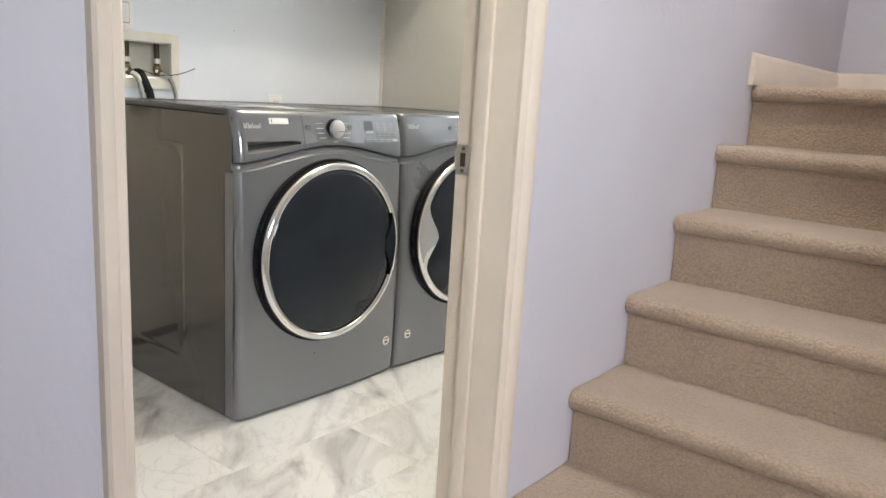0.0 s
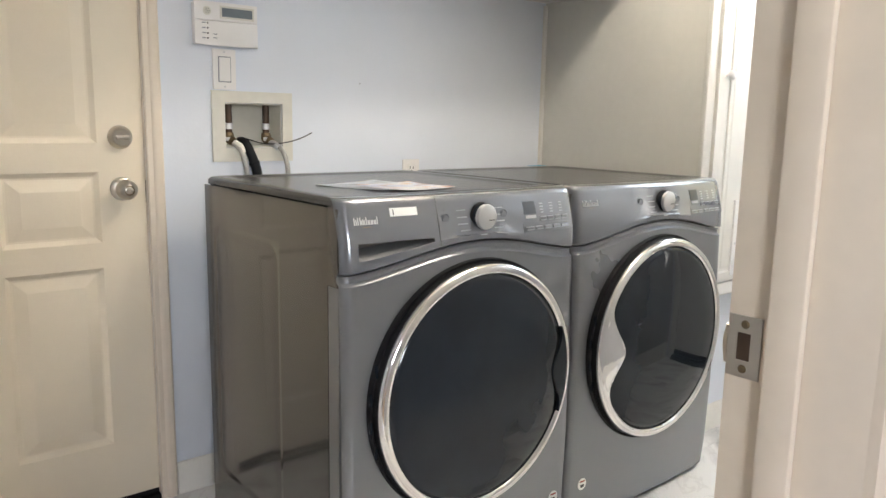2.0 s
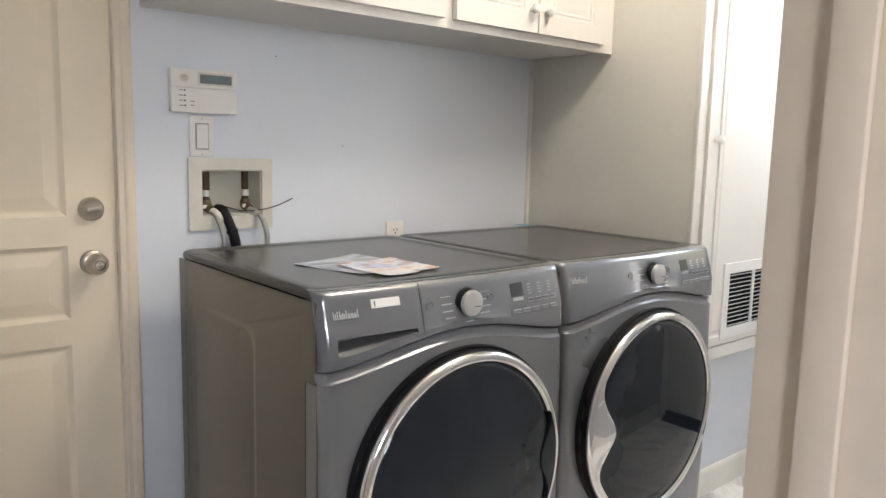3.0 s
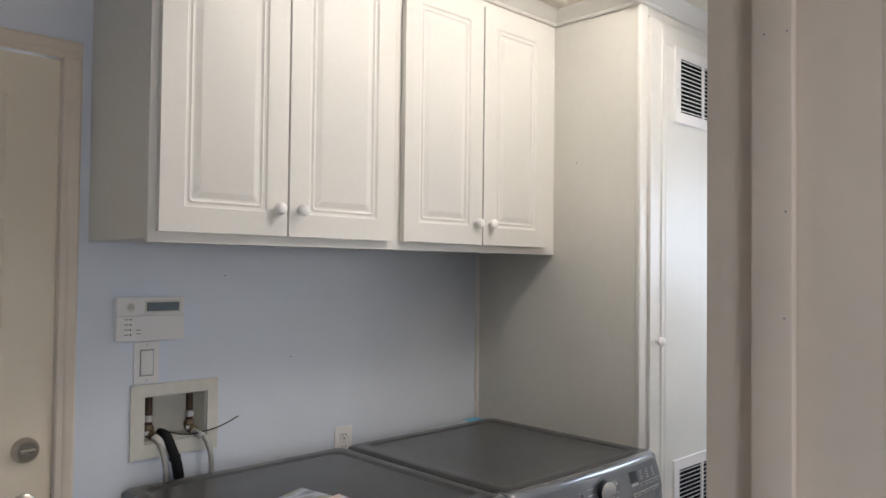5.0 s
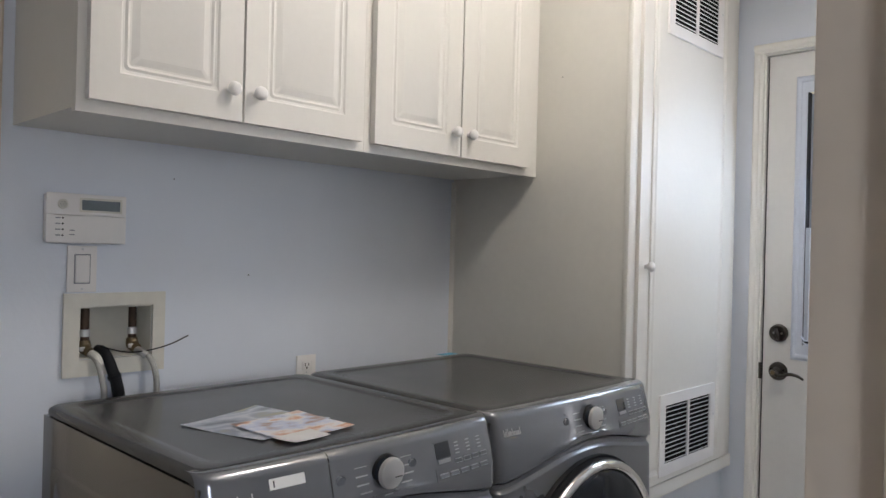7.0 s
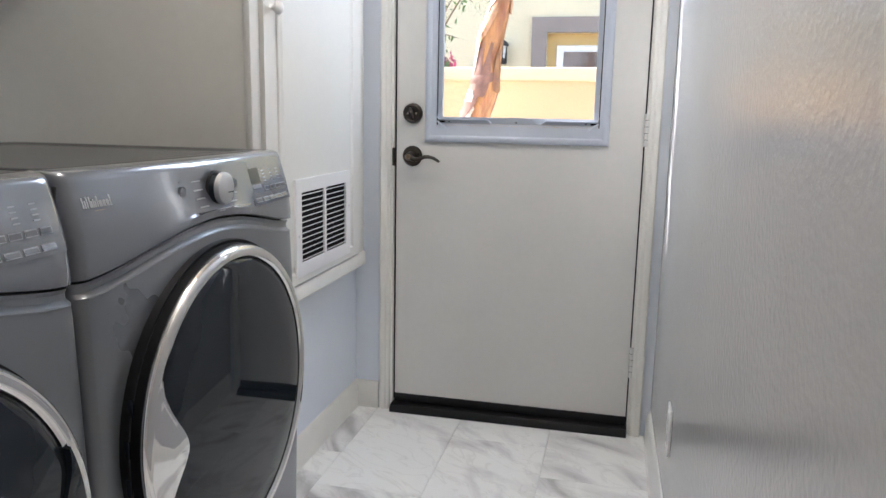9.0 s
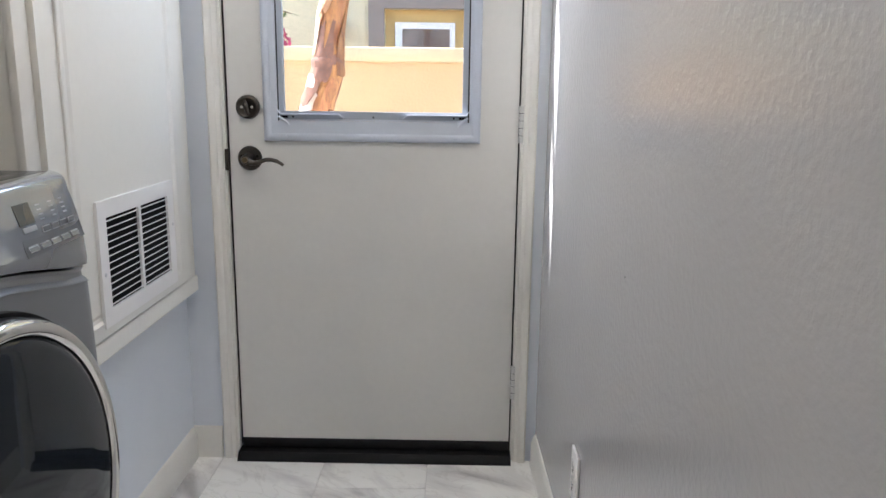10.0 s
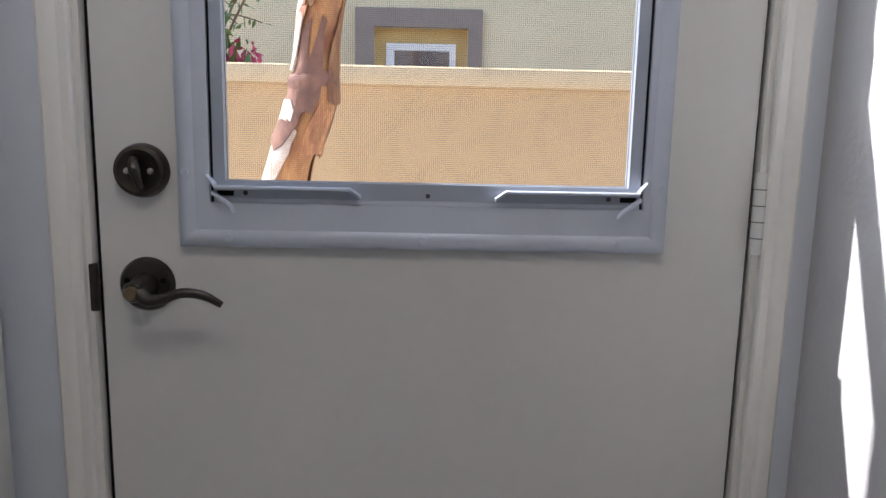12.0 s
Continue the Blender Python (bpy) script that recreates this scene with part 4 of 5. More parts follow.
        for i in range(6):
            a, b = ring[i], ring[(i + 1) % 6]
            bm.faces.new((f[a], f[b], g[b], g[a]))
        return part(name, bm, mat, parent, label, smooth=False)

    ky, kz = y0 + 0.356, 0.894
    face = fx(ky, kz) - 0.001
    # black ring that stands in for the shadow round the knob
    skirt = part("knob_skirt", lathe([(0.0325, 0.001), (0.0315, 0.004), (0.028, 0.005)], (face - 0.001, ky, kz), (1, 0, 0), 40), BLACK, ob, "black ring for the shade round the knob")
    knob = part("knob", lathe([(0, 0.0245), (0.0245, 0.0245), (0.0275, 0.023), (0.0287, 0.019), (0.0285, 0.014)], (face, ky, kz), (1, 0, 0), 40), SATIN, ob, "round satin metal program knob")
    part("knob_barrel", lathe([(0.0280, 0.0165), (0.0282, 0.010), (0.0288, 0.003)], (face, ky, kz), (1, 0, 0), 40), GLOSS_BLACK, knob, "glossy black knob barrel")
    part("pointer", boxed(face + 0.0240, face + 0.0252, ky + 0.004, ky + 0.022, kz - 0.008, kz - 0.0062), PRINT_DARK, knob)
    for dy in (-0.103, 0.070):
        btn = part("button", lathe([(0, 0.0028), (0.0085, 0.0025), (0.0095, 0.0005), (0.0115, 0.0012), (0.0115, -0.002)], (fx(ky + dy, kz) - 0.0012, ky + dy, kz), (1, 0, 0), 24), CONSOLE, ob, "round grey push button")
        part("button_mark", boxed(fx(ky + dy, kz + 0.018), fx(ky + dy, kz + 0.018) + 0.0004, ky + dy - 0.003, ky + dy + 0.003, kz + 0.0165, kz + 0.0190), PRINT_DARK, btn)
    for i in range(5):
        for side in (-1, 1):
            y = ky + side * (0.050 + (0.006 if i in (1, 2, 3) else 0))
            z = kz + 0.030 - 0.0145 * i
            tag("program_caption", y - 0.014, y + 0.014, z - 0.0012, z + 0.0012, PRINT, console, 0.0002)
    tag("program_caption", ky - 0.008, ky + 0.008, kz + 0.040, kz + 0.0424, PRINT, console, 0.0002)
    tag("program_caption", ky - 0.010, ky + 0.010, kz - 0.041, kz - 0.0386, PRINT, console, 0.0002)
    dy0 = y0 + 0.488
    shade = tag("control_field", dy0, y0 + 0.668, 0.846, 0.924, FIELD, console, 0.0003, "darker touch control field")
    tag("display", dy0 + 0.006, dy0 + 0.048, 0.889, 0.918, DISPLAY, console, 0.0008, "dark display window")
    for i in range(4):
        a = dy0 + 0.060 + 0.027 * i
        tag("touch_key", a, a + 0.022, 0.872, 0.881, PRINT, console, 0.0006)
        tag("touch_key_face", a + 0.0012, a + 0.0208, 0.8732, 0.8798, FIELD, console, 0.0009)
    for i in range(5):
        a = dy0 + 0.008 + 0.032 * i
        tag("touch_key", a, a + 0.026, 0.852, 0.860, PRINT, console, 0.0006)
        tag("touch_key_face", a + 0.0012, a + 0.0248, 0.8532, 0.8588, FIELD, console, 0.0008)
    tag("touch_key", dy0 + 0.010, dy0 + 0.046, 0.879, 0.886, PRINT, console, 0.0006)
    for k in range(3):
        for i in range(4):
            a = dy0 + 0.064 + 0.036 * k
            tag("option_caption", a, a + 0.012, 0.890 + 0.0068 * i, 0.8918 + 0.0068 * i, PRINT, console, 0.0006)
    # maker's badge, drawn as plain strokes
    by = y0 + 0.028
    tag("badge_swoosh", by + 0.020, by + 0.038, 0.8890, 0.8900, BRASS, ob, 0.0006, "small dull swoosh of the badge")
    for a, h in ((0.000, 1.0), (0.0042, 0.7), (0.0084, 1.0), (0.0135, 1.0), (0.0165, 0.6), (0.0200, 0.75), (0.0235, 0.6), (0.0275, 1.0), (0.0315, 0.6), (0.0345, 0.6),
                 (0.0385, 0.6), (0.0415, 0.6), (0.0455, 0.6), (0.0485, 0.6), (0.0525, 1.0)):
        tag("badge_stroke", by + a, by + a + 0.0019, 0.894, 0.894 + 0.015 * h, PRINT_PALE, ob, 0.0010)
    # seams that frame the console's face
    edge = y0 + (0.022 if washer else 0.012)
    tag("console_seam", edge, edge + 0.0012, arch(edge) + 0.006, 0.9265, PRINT_DARK, ob, 0.0003)
    tag("console_seam", edge, y0 + w * 0.5, 0.9265, 0.9274, PRINT_DARK, ob, 0.0003)
    tag("console_seam", y0 + w * 0.5, y0 + w - 0.012, 0.9265, 0.9274, PRINT_DARK, ob, 0.0003)
    if washer:
        lab = tag("rating_label", y0 + 0.114, y0 + 0.182, 0.907, 0.924, STICKER, ob, 0.0006, "white rating label")
        tag("label_mark", y0 + 0.121, y0 + 0.1235, 0.910, 0.921, PRINT_DARK, lab, 0.0009)
    # round paper stickers low on the front
    sy = y0 + (0.632 if washer else 0.058)
    xs = front(sy) + 0.0065
    st = part("round_sticker", lathe([(0, 0.0012), (0.0165, 0.0012), (0.0170, 0)], (xs, sy, 0.130), (1, 0, 0), 28), STICKER, ob, "round white paper sticker")
    part("sticker_mark", boxed(xs + 0.0010, xs + 0.0015, sy - 0.010, sy + 0.010, 0.136, 0.1405), RED, st)
    part("sticker_mark", boxed(xs + 0.0010, xs + 0.0015, sy - 0.007, sy + 0.007, 0.121, 0.129), PRINT_DARK, st)
    # door
    zc, base = 0.503, front(yc) + 0.001
    door = part("door", lathe([(0.2985, -0.014), (0.2985, 0.006), (0.2970, 0.0105), (0.2950, 0.0105), (0.2912, 0.009), (0.2905, 0.013), (0.2905, 0.024), (0.288, 0.027), (0.276, 0.024)], (base, yc, zc), (1, 0, 0), 96), BLACK, ob, "black gasket round the door")
    side = 0.0 if washer else math.pi

    def lobe(a):
        d = (a - side + math.pi) % (2 * math.pi) - math.pi
        return 0.5 + 0.5 * math.cos(math.pi * d / 0.52) if abs(d) < 0.52 else 0.0
    bm = bmesh.new()
    rings = []
    for i in range(128):
        a = 2 * math.pi * i / 128
        lb = lobe(a) if not washer else 0.0
        ri = 0.2655 - 0.070 * lb
        sec = [(0.288, 0.020), (0.2895, 0.0255), (0.2882, 0.031), (0.284, 0.0355), (0.279, 0.0375), (0.274, 0.0372), ((0.273 + ri) / 2, 0.0365 + 0.011 * lb), (ri + 0.003, 0.036 + 0.014 * lb), (ri, 0.032 + 0.011 * lb)]
        rings.append([bm.verts.new((base + h, yc + r * math.cos(a), zc + r * math.sin(a))) for r, h in sec])
    for i in range(128):
        a, b = rings[i], rings[(i + 1) % 128]
        for j in range(len(a) - 1):
            bm.faces.new((a[j], a[j + 1], b[j + 1], b[j]))
    part("chrome_ring", bm, CHROME, door, "polished chrome door ring" if washer else "polished chrome door ring with a curved grip", angle=60)
    part("door_glass", lathe([(0.271, 0.020), (0.266, 0.031), (0.248, 0.036), (0.195, 0.0405), (0.13, 0.044), (0.06, 0.046), (0, 0.0465)], (base, yc, zc), (1, 0, 0), 96), GLOSS_BLACK, door, "dark smoked convex glass", angle=60)
    # the washer's chrome grip lobe, coloured black for the dark it reflects
    if washer:
        bm = bmesh.new()
        outer, inner = [], []
        for i in range(21):
            a = -0.42 + 0.84 * i / 20
            outer.append((0.268, a))
            inner.append((0.2655 - 0.048 * math.cos(math.pi * a / 0.86) ** 2, a))
        lo, hi = [], []
        for r, a in outer + inner[::-1]:
            lo.append(bm.verts.new((base + 0.026, yc + r * math.cos(a), zc + r * math.sin(a))))
            hi.append(bm.verts.new((base + 0.0415, yc + r * math.cos(a), zc + r * math.sin(a))))
        bm.faces.new(hi)
        for i in range(len(lo)):
            j = (i + 1) % len(lo)
            bm.faces.new((lo[i], lo[j], hi[j], hi[i]))
        part("door_grip", bm, GLOSS_BLACK, door, "lens-shaped door grip, black for its dark reflection")
    for dz in (-0.09, -0.03, 0.03, 0.09):
        a = math.pi + dz / 0.28
        part("hinge_slot", boxed(base + 0.004, base + 0.0125, yc + 0.297 * math.cos(a) - 0.003, yc + 0.297 * math.cos(a) + 0.003, zc + dz - 0.014, zc + dz + 0.014, bevel=0.002), GLOSS_BLACK, door)
    for fx_, fy in ((-2.47, 0.07), (-2.47, 0.61), (-1.94, 0.07), (-1.94, 0.61)):
        part("foot", lathe([(0, 0.0), (0.022, 0.0), (0.022, 0.005), (0.012, 0.0055), (0.012, 0.0068), (0, 0.0068)], (fx_, y0 + fy, 0), (0, 0, 1), 16), BLACK, ob, "black levelling foot")
    # dark sheet standing in for the shade under the machine
    part("toe_recess", boxed(-2.53, -1.885, y0 + 0.01, y0 + w - 0.01, 0.003, 0.0065), DARK, ob)
    return ob


machine(1.350, "washer")
machine(2.0410, "dryer")


def sheet_of_paper(name, corners, z, mat, label, curl=0.003, lift=0.0008):
    bm = bmesh.new()
    p = [Vector((x, y, 0)) for x, y in corners]
    n = 10
    for s in (1, 0):
        grid = [[bm.verts.new((p[0] * (1 - u) + p[1] * u) * (1 - v) + (p[3] * (1 - u) + p[2] * u) * v
                              + Vector((0, 0, z + s * lift + curl * (abs(2 * u - 1) ** 3) * abs(2 * v - 1))))
                 for u in (i / n for i in range(n + 1))] for v in (j / n for j in range(n + 1))]
        for i in range(n):
            for j in range(n):
                bm.faces.new((grid[i][j], grid[i][j + 1], grid[i + 1][j + 1], grid[i + 1][j]))
    ob = solid(name, bm, mat, label, "paper")
    return ob


sheet_of_paper("brochure", [(-2.195, 1.487), (-2.262, 1.700), (-2.055, 1.752), (-1.990, 1.545)], 0.9432, PAPER_GREY, "glossy grey printed brochure lying on the washer")
sheet_of_paper("leaflet", [(-2.130, 1.560), (-2.150, 1.735), (-1.968, 1.745), (-1.950, 1.570)], 0.9464, PAPER_TAN, "tan and white printed leaflet on the washer", 0.002)
sheet_of_paper("card", [(-1.985, 1.560), (-1.995, 1.655), (-1.935, 1.660), (-1.928, 1.575)], 0.9484, PAPER, "small white card on the washer", 0.001)
sheet_of_paper("tape_strip", [(-2.572, 2.600), (-2.572, 2.665), (-2.535, 2.668), (-2.538, 2.598)], 0.9484, TAPE, "strip of blue tape at the dryer's back edge", 0.001)


# ---- cabinets ----
def cabinet_knob(parent, x, y, z):
    part("knob", lathe([(0, 0.030), (0.008, 0.0295), (0.0135, 0.026), (0.0160, 0.020), (0.0145, 0.014), (0.008, 0.009), (0.0065, 0.004), (0.009, 0.0)], (x, y, z), (1, 0, 0), 24), WHITE_PLASTIC, parent, "round white ceramic knob")


CAB_FACE, CAB_LOW, CAB_TOP = -2.305, 1.556, 2.400
DOOR_STEPS = [(0, 0, 0), (0.004, -0.0035, 0.010), (0.009, -0.0045, 0.010), (0.014, -0.0020, 0.009), (0.019, -0.0050, 0.008), (0.023, -0.0050, 0.008), (0.038, -0.0005, 0.006)]


def upper_cabinet(y0, y1, doors):
    ob = thing("upper_cabinet", (WX, (y0 + y1) / 2, CAB_LOW), "white painted wall cabinet with two closed raised-panel doors", "cabinet", "upper cabinets")
    part("carcass", boxed(WX + 0.001, CAB_FACE - 0.019, y0, y1, CAB_LOW + 0.008, CAB_TOP), CABINET, ob, smooth=False)
    mid = [(doors[0][0] + 0.012, doors[1][1] - 0.012, 1.600, 2.335)]
    part("face_frame", slab("x", CAB_FACE - 0.0185, CAB_FACE, y0, y1, CAB_LOW, CAB_TOP, mid), CABINET, ob, smooth=False)
    f = CAB_FACE + 0.020
    for i, (a, b) in enumerate(doors):
        door = part("door", panelled("x", f, CAB_FACE + 0.0015, a, b, 1.580, 2.352, [(a + 0.058, b - 0.058, 1.580 + 0.058, 2.352 - 0.058)], DOOR_STEPS), CABINET, ob, angle=14)
        cabinet_knob(door, f, b - 0.030 if i == 0 else a + 0.030, 1.648)
    return ob


upper_cabinet(1.314, 2.0310, [(1.331, 1.661), (1.667, 2.010)])
upper_cabinet(2.0315, 2.7795, [(2.052, 2.383), (2.389, 2.713)])


def tall_cabinet():
    ob = thing("tall_cabinet", (-2.3, 3.15, 0), "tall white closet cabinet with a long panelled door beside the dryer", "cabinet")
    face = -1.968
    part("side_panel", boxed(WX + 0.001, face - 0.001, 2.781, 2.799, 0, CAB_TOP), PANEL, ob, "flat cream-white side panel", smooth=False)
    part("corner_bead", moulding("", (WX, 2.781, 0.097), (WX, 2.781, CAB_LOW - 0.002), [(0, 0), (0.012, 0), (0.0105, 0.006), (0.006, 0.0105), (0, 0.012)], (1, 0, 0), (0, -1, 0)), CABINET, ob)
    part("carcass", boxed(WX + 0.001, face - 0.0015, 2.800, 3.545, 0.524, CAB_TOP), CABINET, ob, smooth=False)
    part("stile", boxed(face, face + 0.017, 2.776, 2.822, 0.524, CAB_TOP, bevel=0.003), CABINET, ob)
    part("stile", boxed(face, face + 0.017, 3.488, 3.550, 0.57, CAB_TOP, bevel=0.003), CABINET, ob)
    part("top_rail", boxed(face, face + 0.017, 2.8225, 3.4875, 2.352, CAB_TOP, bevel=0.002), CABINET, ob)
    part("bottom_rail", moulding("", (face, 2.8225, 0.525), (face, 3.551, 0.525), [(0, 0), (0.020, 0), (0.0225, 0.003), (0.0225, 0.040), (0.020, 0.044), (0, 0.047)], (1, 0, 0), (0, 0, 1)), CABINET, ob)
    f = face + 0.026
    door = part("door", panelled("x", f, face + 0.004, 2.826, 3.484, 0.576, 2.346, [(2.826 + 0.086, 3.484 - 0.060, 0.576 + 0.030, 2.346 - 0.066)],
                                 [(0, 0, 0), (0.006, -0.006, 0.006), (0.014, -0.007, 0.006), (0.022, -0.004, 0.006)]), CABINET, ob, "long white flush-panelled door", angle=14)
    part("door_bead", tube([(f + 0.001, 2.893, 0.60), (f + 0.001, 2.893, 2.33)], 0.0045, 8), CABINET, door)
    cabinet_knob(door, f, 2.866, 1.270)
    part("nail_dent", lathe([(0, 0.0006), (0.0020, 0.0005), (0.0022, 0)], (-2.207, 2.781, 1.878), (0, -1, 0), 10), DARK, ob)
    return ob, f - 0.004


tall, grille_x = tall_cabinet()
solid("wall_closet_base", boxed(WX, -1.995, 2.800, NY, 0, 0.523), WALL, "pale blue wall below the tall cabinet", "wall", "structure", smooth=False)
solid("wall_closet_side", boxed(WX, -1.995, 3.547, NY, 0.524, CAB_TOP), WALL, "pale blue wall strip beside the tall cabinet", "wall", "structure", smooth=False)


def crown():
    prof = [(1.0 * p, 0.50 * q) for p, q in [(0, 0), (0.010, 0), (0.014, 0.010), (0.014, 0.016), (0.022, 0.026), (0.036, 0.044), (0.048, 0.064), (0.054, 0.070), (0.054, 0.074), (0.058, 0.077), (0.058, 0.084), (0, 0.084)]]
    z = 2.3785
    ob = thing("crown_trim", (CAB_FACE, 2.0, z), "white crown moulding along the cabinet tops", "trim", kind="structure")
    part("crown_length", moulding("", (CAB_FACE + 0.0005, 1.290, z), (CAB_FACE + 0.0005, 2.780, z), prof, (1, 0, 0), (0, 0, 1)), CABINET, ob)
    part("crown_length", moulding("", (CAB_FACE + 0.0005, 2.7805, z), (-1.9505, 2.7805, z), prof, (0, -1, 0), (0, 0, 1)), CABINET, ob)
    part("crown_length", moulding("", (-1.9505, 2.7225, z), (-1.9505, NY - 0.001, z), prof, (1, 0, 0), (0, 0, 1)), CABINET, ob)


crown()


def vent_grille(z0):
    """A stamped air grille with two columns of slats."""
    y0, y1, h = 2.982, 3.387, 0.262
    ob = thing("air_grille", (grille_x, (y0 + y1) / 2, z0), "white stamped metal air grille with dark slots on the tall cabinet", "air grille", "air grilles")
    x = grille_x
    cols = ((y0 + 0.036, y0 + 0.196), (y0 + 0.208, y0 + 0.368))
    part("frame", slab("x", x, x + 0.007, y0, y1, z0, z0 + h, [(a, b, z0 + 0.036, z0 + 0.226) for a, b in cols]), WHITE_PLASTIC, ob, smooth=False)
    # dark sheet in place of the shaded hollow behind the slats
    part("backing", boxed(x + 0.0002, x + 0.0012, y0 + 0.03, y1 - 0.03, z0 + 0.03, z0 + 0.232), DARK, ob, "dark sheet for the shaded void behind the slats")
    me = None
    for a, b in cols:
        for i in range(13):
            z = z0 + 0.036 + 0.190 * (i + 0.5) / 13
            if me is None:
                bm = bmesh.new()
                vs = [(0.0060, 0.0014), (0.0070, 0.0008), (0.0056, -0.0018), (0.0046, -0.0013)]
                moulding("", (0, 0, 0), (0, b - a, 0), vs, (1, 0, 0), (0, 0, 1), bm)
                finish(bm, False)
                me = bpy.data.meshes.new("slat")
                bm.to_mesh(me)
                bm.free()
                me.materials.append(WHITE_PLASTIC)
            s = new("slat", me)
            s.parent = ob
            s.location = Vector((x, a, z)) - ob.location
    for y in (y0 + 0.016, y1 - 0.012):
        part("screw", lathe([(0, 0.002), (0.004, 0.0012), (0.0045, 0)], (x + 0.007, y, z0 + h / 2 + (0.02 if y > y0 + 0.1 else -0.02)), (1, 0, 0), 12), SATIN, ob)
    return ob


low_grille = vent_grille(0.594)
copy_thing(low_grille, Matrix.Translation(low_grille.location + Vector((0, 0, 1.425))))


# ---- the door to the yard ----
WL, WR, WB, WM, WT = -1.696, -1.209, 1.023, 1.400, 1.885     # clear glass of the door's window


def yard_door():
    ob = thing("yard_door", ((E0 + E1) / 2, 3.62, 0), "closed grey-white yard door with a vented window and bronze lever", "door", kind="structure")
    ob.name = "door_2"
    f = 3.600
    x0, x1 = E0 + 0.0085, E1 - 0.006
    part("leaf", slab("y", f, f + 0.044, x0, x1, 0.056, ET - 0.004, [(WL - 0.030, WR + 0.030, WB - 0.034, WT + 0.030)]), EXT_DOOR, ob, smooth=False)
    part("sweep", boxed(x0, x1, f - 0.006, f + 0.040, 0.026, 0.0555, bevel=0.003), BLACK, ob, "black rubber door sweep")
    part("threshold", moulding("", (E0 + 0.001, 3.590, -0.003), (E1 - 0.001, 3.590, -0.003), [(-0.16, 0), (0.036, 0), (0.034, 0.010), (0.020, 0.026), (-0.16, 0.028)], (0, -1, 0), (0, 0, 1)), BLACK, ob, "black door threshold")
    for xa, xb in ((E0 - 0.010, E0 + 0.001), (E1 - 0.001, E1 + 0.010)):
        part("door_jamb", boxed(xa, xb, NY + 0.0005, NY + 0.158, 0, ET + 0.010), TRIM, ob)
    part("head_jamb", boxed(E0 - 0.010, E1 + 0.010, NY + 0.0005, NY + 0.158, ET, ET + 0.010), TRIM, ob)
    for xa, xb in ((E0 + 0.0012, x0 - 0.0002), (x1 + 0.0002, E1 - 0.0012)):
        part("weather_strip", boxed(xa, xb, f + 0.008, f + 0.040, 0.03, ET - 0.004), BLACK, ob, "dark weather strip")
    # moulded frame planted on the leaf round the window
    ML, MR, MB, MT = -1.754, -1.160, 0.942, WT + 0.078
    win = part("window_frame", slab("y", f - 0.012, f - 0.0003, ML + 0.012, MR - 0.012, MB + 0.012, MT - 0.012, [(WL - 0.018, WR + 0.018, WB - 0.026, WT + 0.018)]), LITE, ob, "blue-white moulded window frame", smooth=False)
    prof = [(0, 0), (0.006, 0.0), (0.013, 0.004), (0.017, 0.010), (0.017, 0.016), (0.012, 0.022), (0, 0.022)]
    part("frame_bead", mitred(prof, f - 0.0003, -1, ML, MR, MB, MT), LITE, win, angle=50)
    for x, z in ((ML + 0.062, MB + 0.013), ((ML + MR) / 2, MB + 0.013), (MR - 0.058, MB + 0.013), (ML + 0.012, WB + 0.01), (MR - 0.010, WB - 0.002), (ML + 0.012, 1.45), (MR - 0.010, 1.45)):
        part("screw_plug", lathe([(0, 0.0022), (0.0045, 0.0020), (0.0052, 0)], (x, f - 0.0166, z), (0, -1, 0), 14), LITE, win)
    # dark channel and lower sash
    L, R = WL - 0.018, WR + 0.018
    for a, b in ((L, L + 0.0035), (R - 0.0035, R)):
        part("channel", boxed(a, b, f - 0.006, f + 0.04, WB - 0.026, WT + 0.018), BLACK, win, "dark sash channel")
    sash = part("lower_sash", slab("y", f - 0.010, f + 0.0, L + 0.004, R - 0.004, WB - 0.020, WM + 0.018, [(WL, WR, WB, WM + 0.018)]), SASH, win, "grey painted lower sash", smooth=False)
    part("sash_sill", boxed(L + 0.004, R - 0.004, f - 0.010, f + 0.004, WB - 0.0255, WB - 0.0205), LITE, win)
    part("meeting_rail", boxed(L + 0.004, R - 0.004, f + 0.022, f + 0.050, WM, WM + 0.042, bevel=0.002), SASH, win, "grey meeting rail")
    part("upper_sash", slab("y", f + 0.023, f + 0.040, L + 0.004, R - 0.004, WM + 0.0425, WT + 0.016, [(WL + 0.001, WR - 0.001, WM + 0.050, WT)]), SASH, win, "grey painted upper sash", smooth=False)
    for a, b in ((WL - 0.010, WL + 0.150), (WR - 0.150, WR + 0.010)):
        left = a < -1.5
        lift = part("lift_rail", boxed(a, b, f - 0.026, f - 0.0105, WB - 0.0085, WB - 0.0050, bevel=0.001), LITE, sash, "narrow finger lift rail")
        e = b if left else a
        s = 1 if left else -1
        part("lift_end", moulding("", (e, f - 0.018, WB - 0.0085), (e + s * 0.013, f - 0.018, WB - 0.0175), [(-0.008, 0), (0.008, 0), (0.008, 0.0032), (-0.008, 0.0032)], (0, 1, 0), (0, 0, 1)), LITE, lift)
        e = a if left else b
        part("lift_end", moulding("", (e, f - 0.018, WB - 0.0060), (e - s * 0.009, f - 0.018, WB + 0.0050), [(-0.008, 0), (0.008, 0), (0.008, 0.0032), (-0.008, 0.0032)], (0, 1, 0), (0, 0, 1)), LITE, lift)
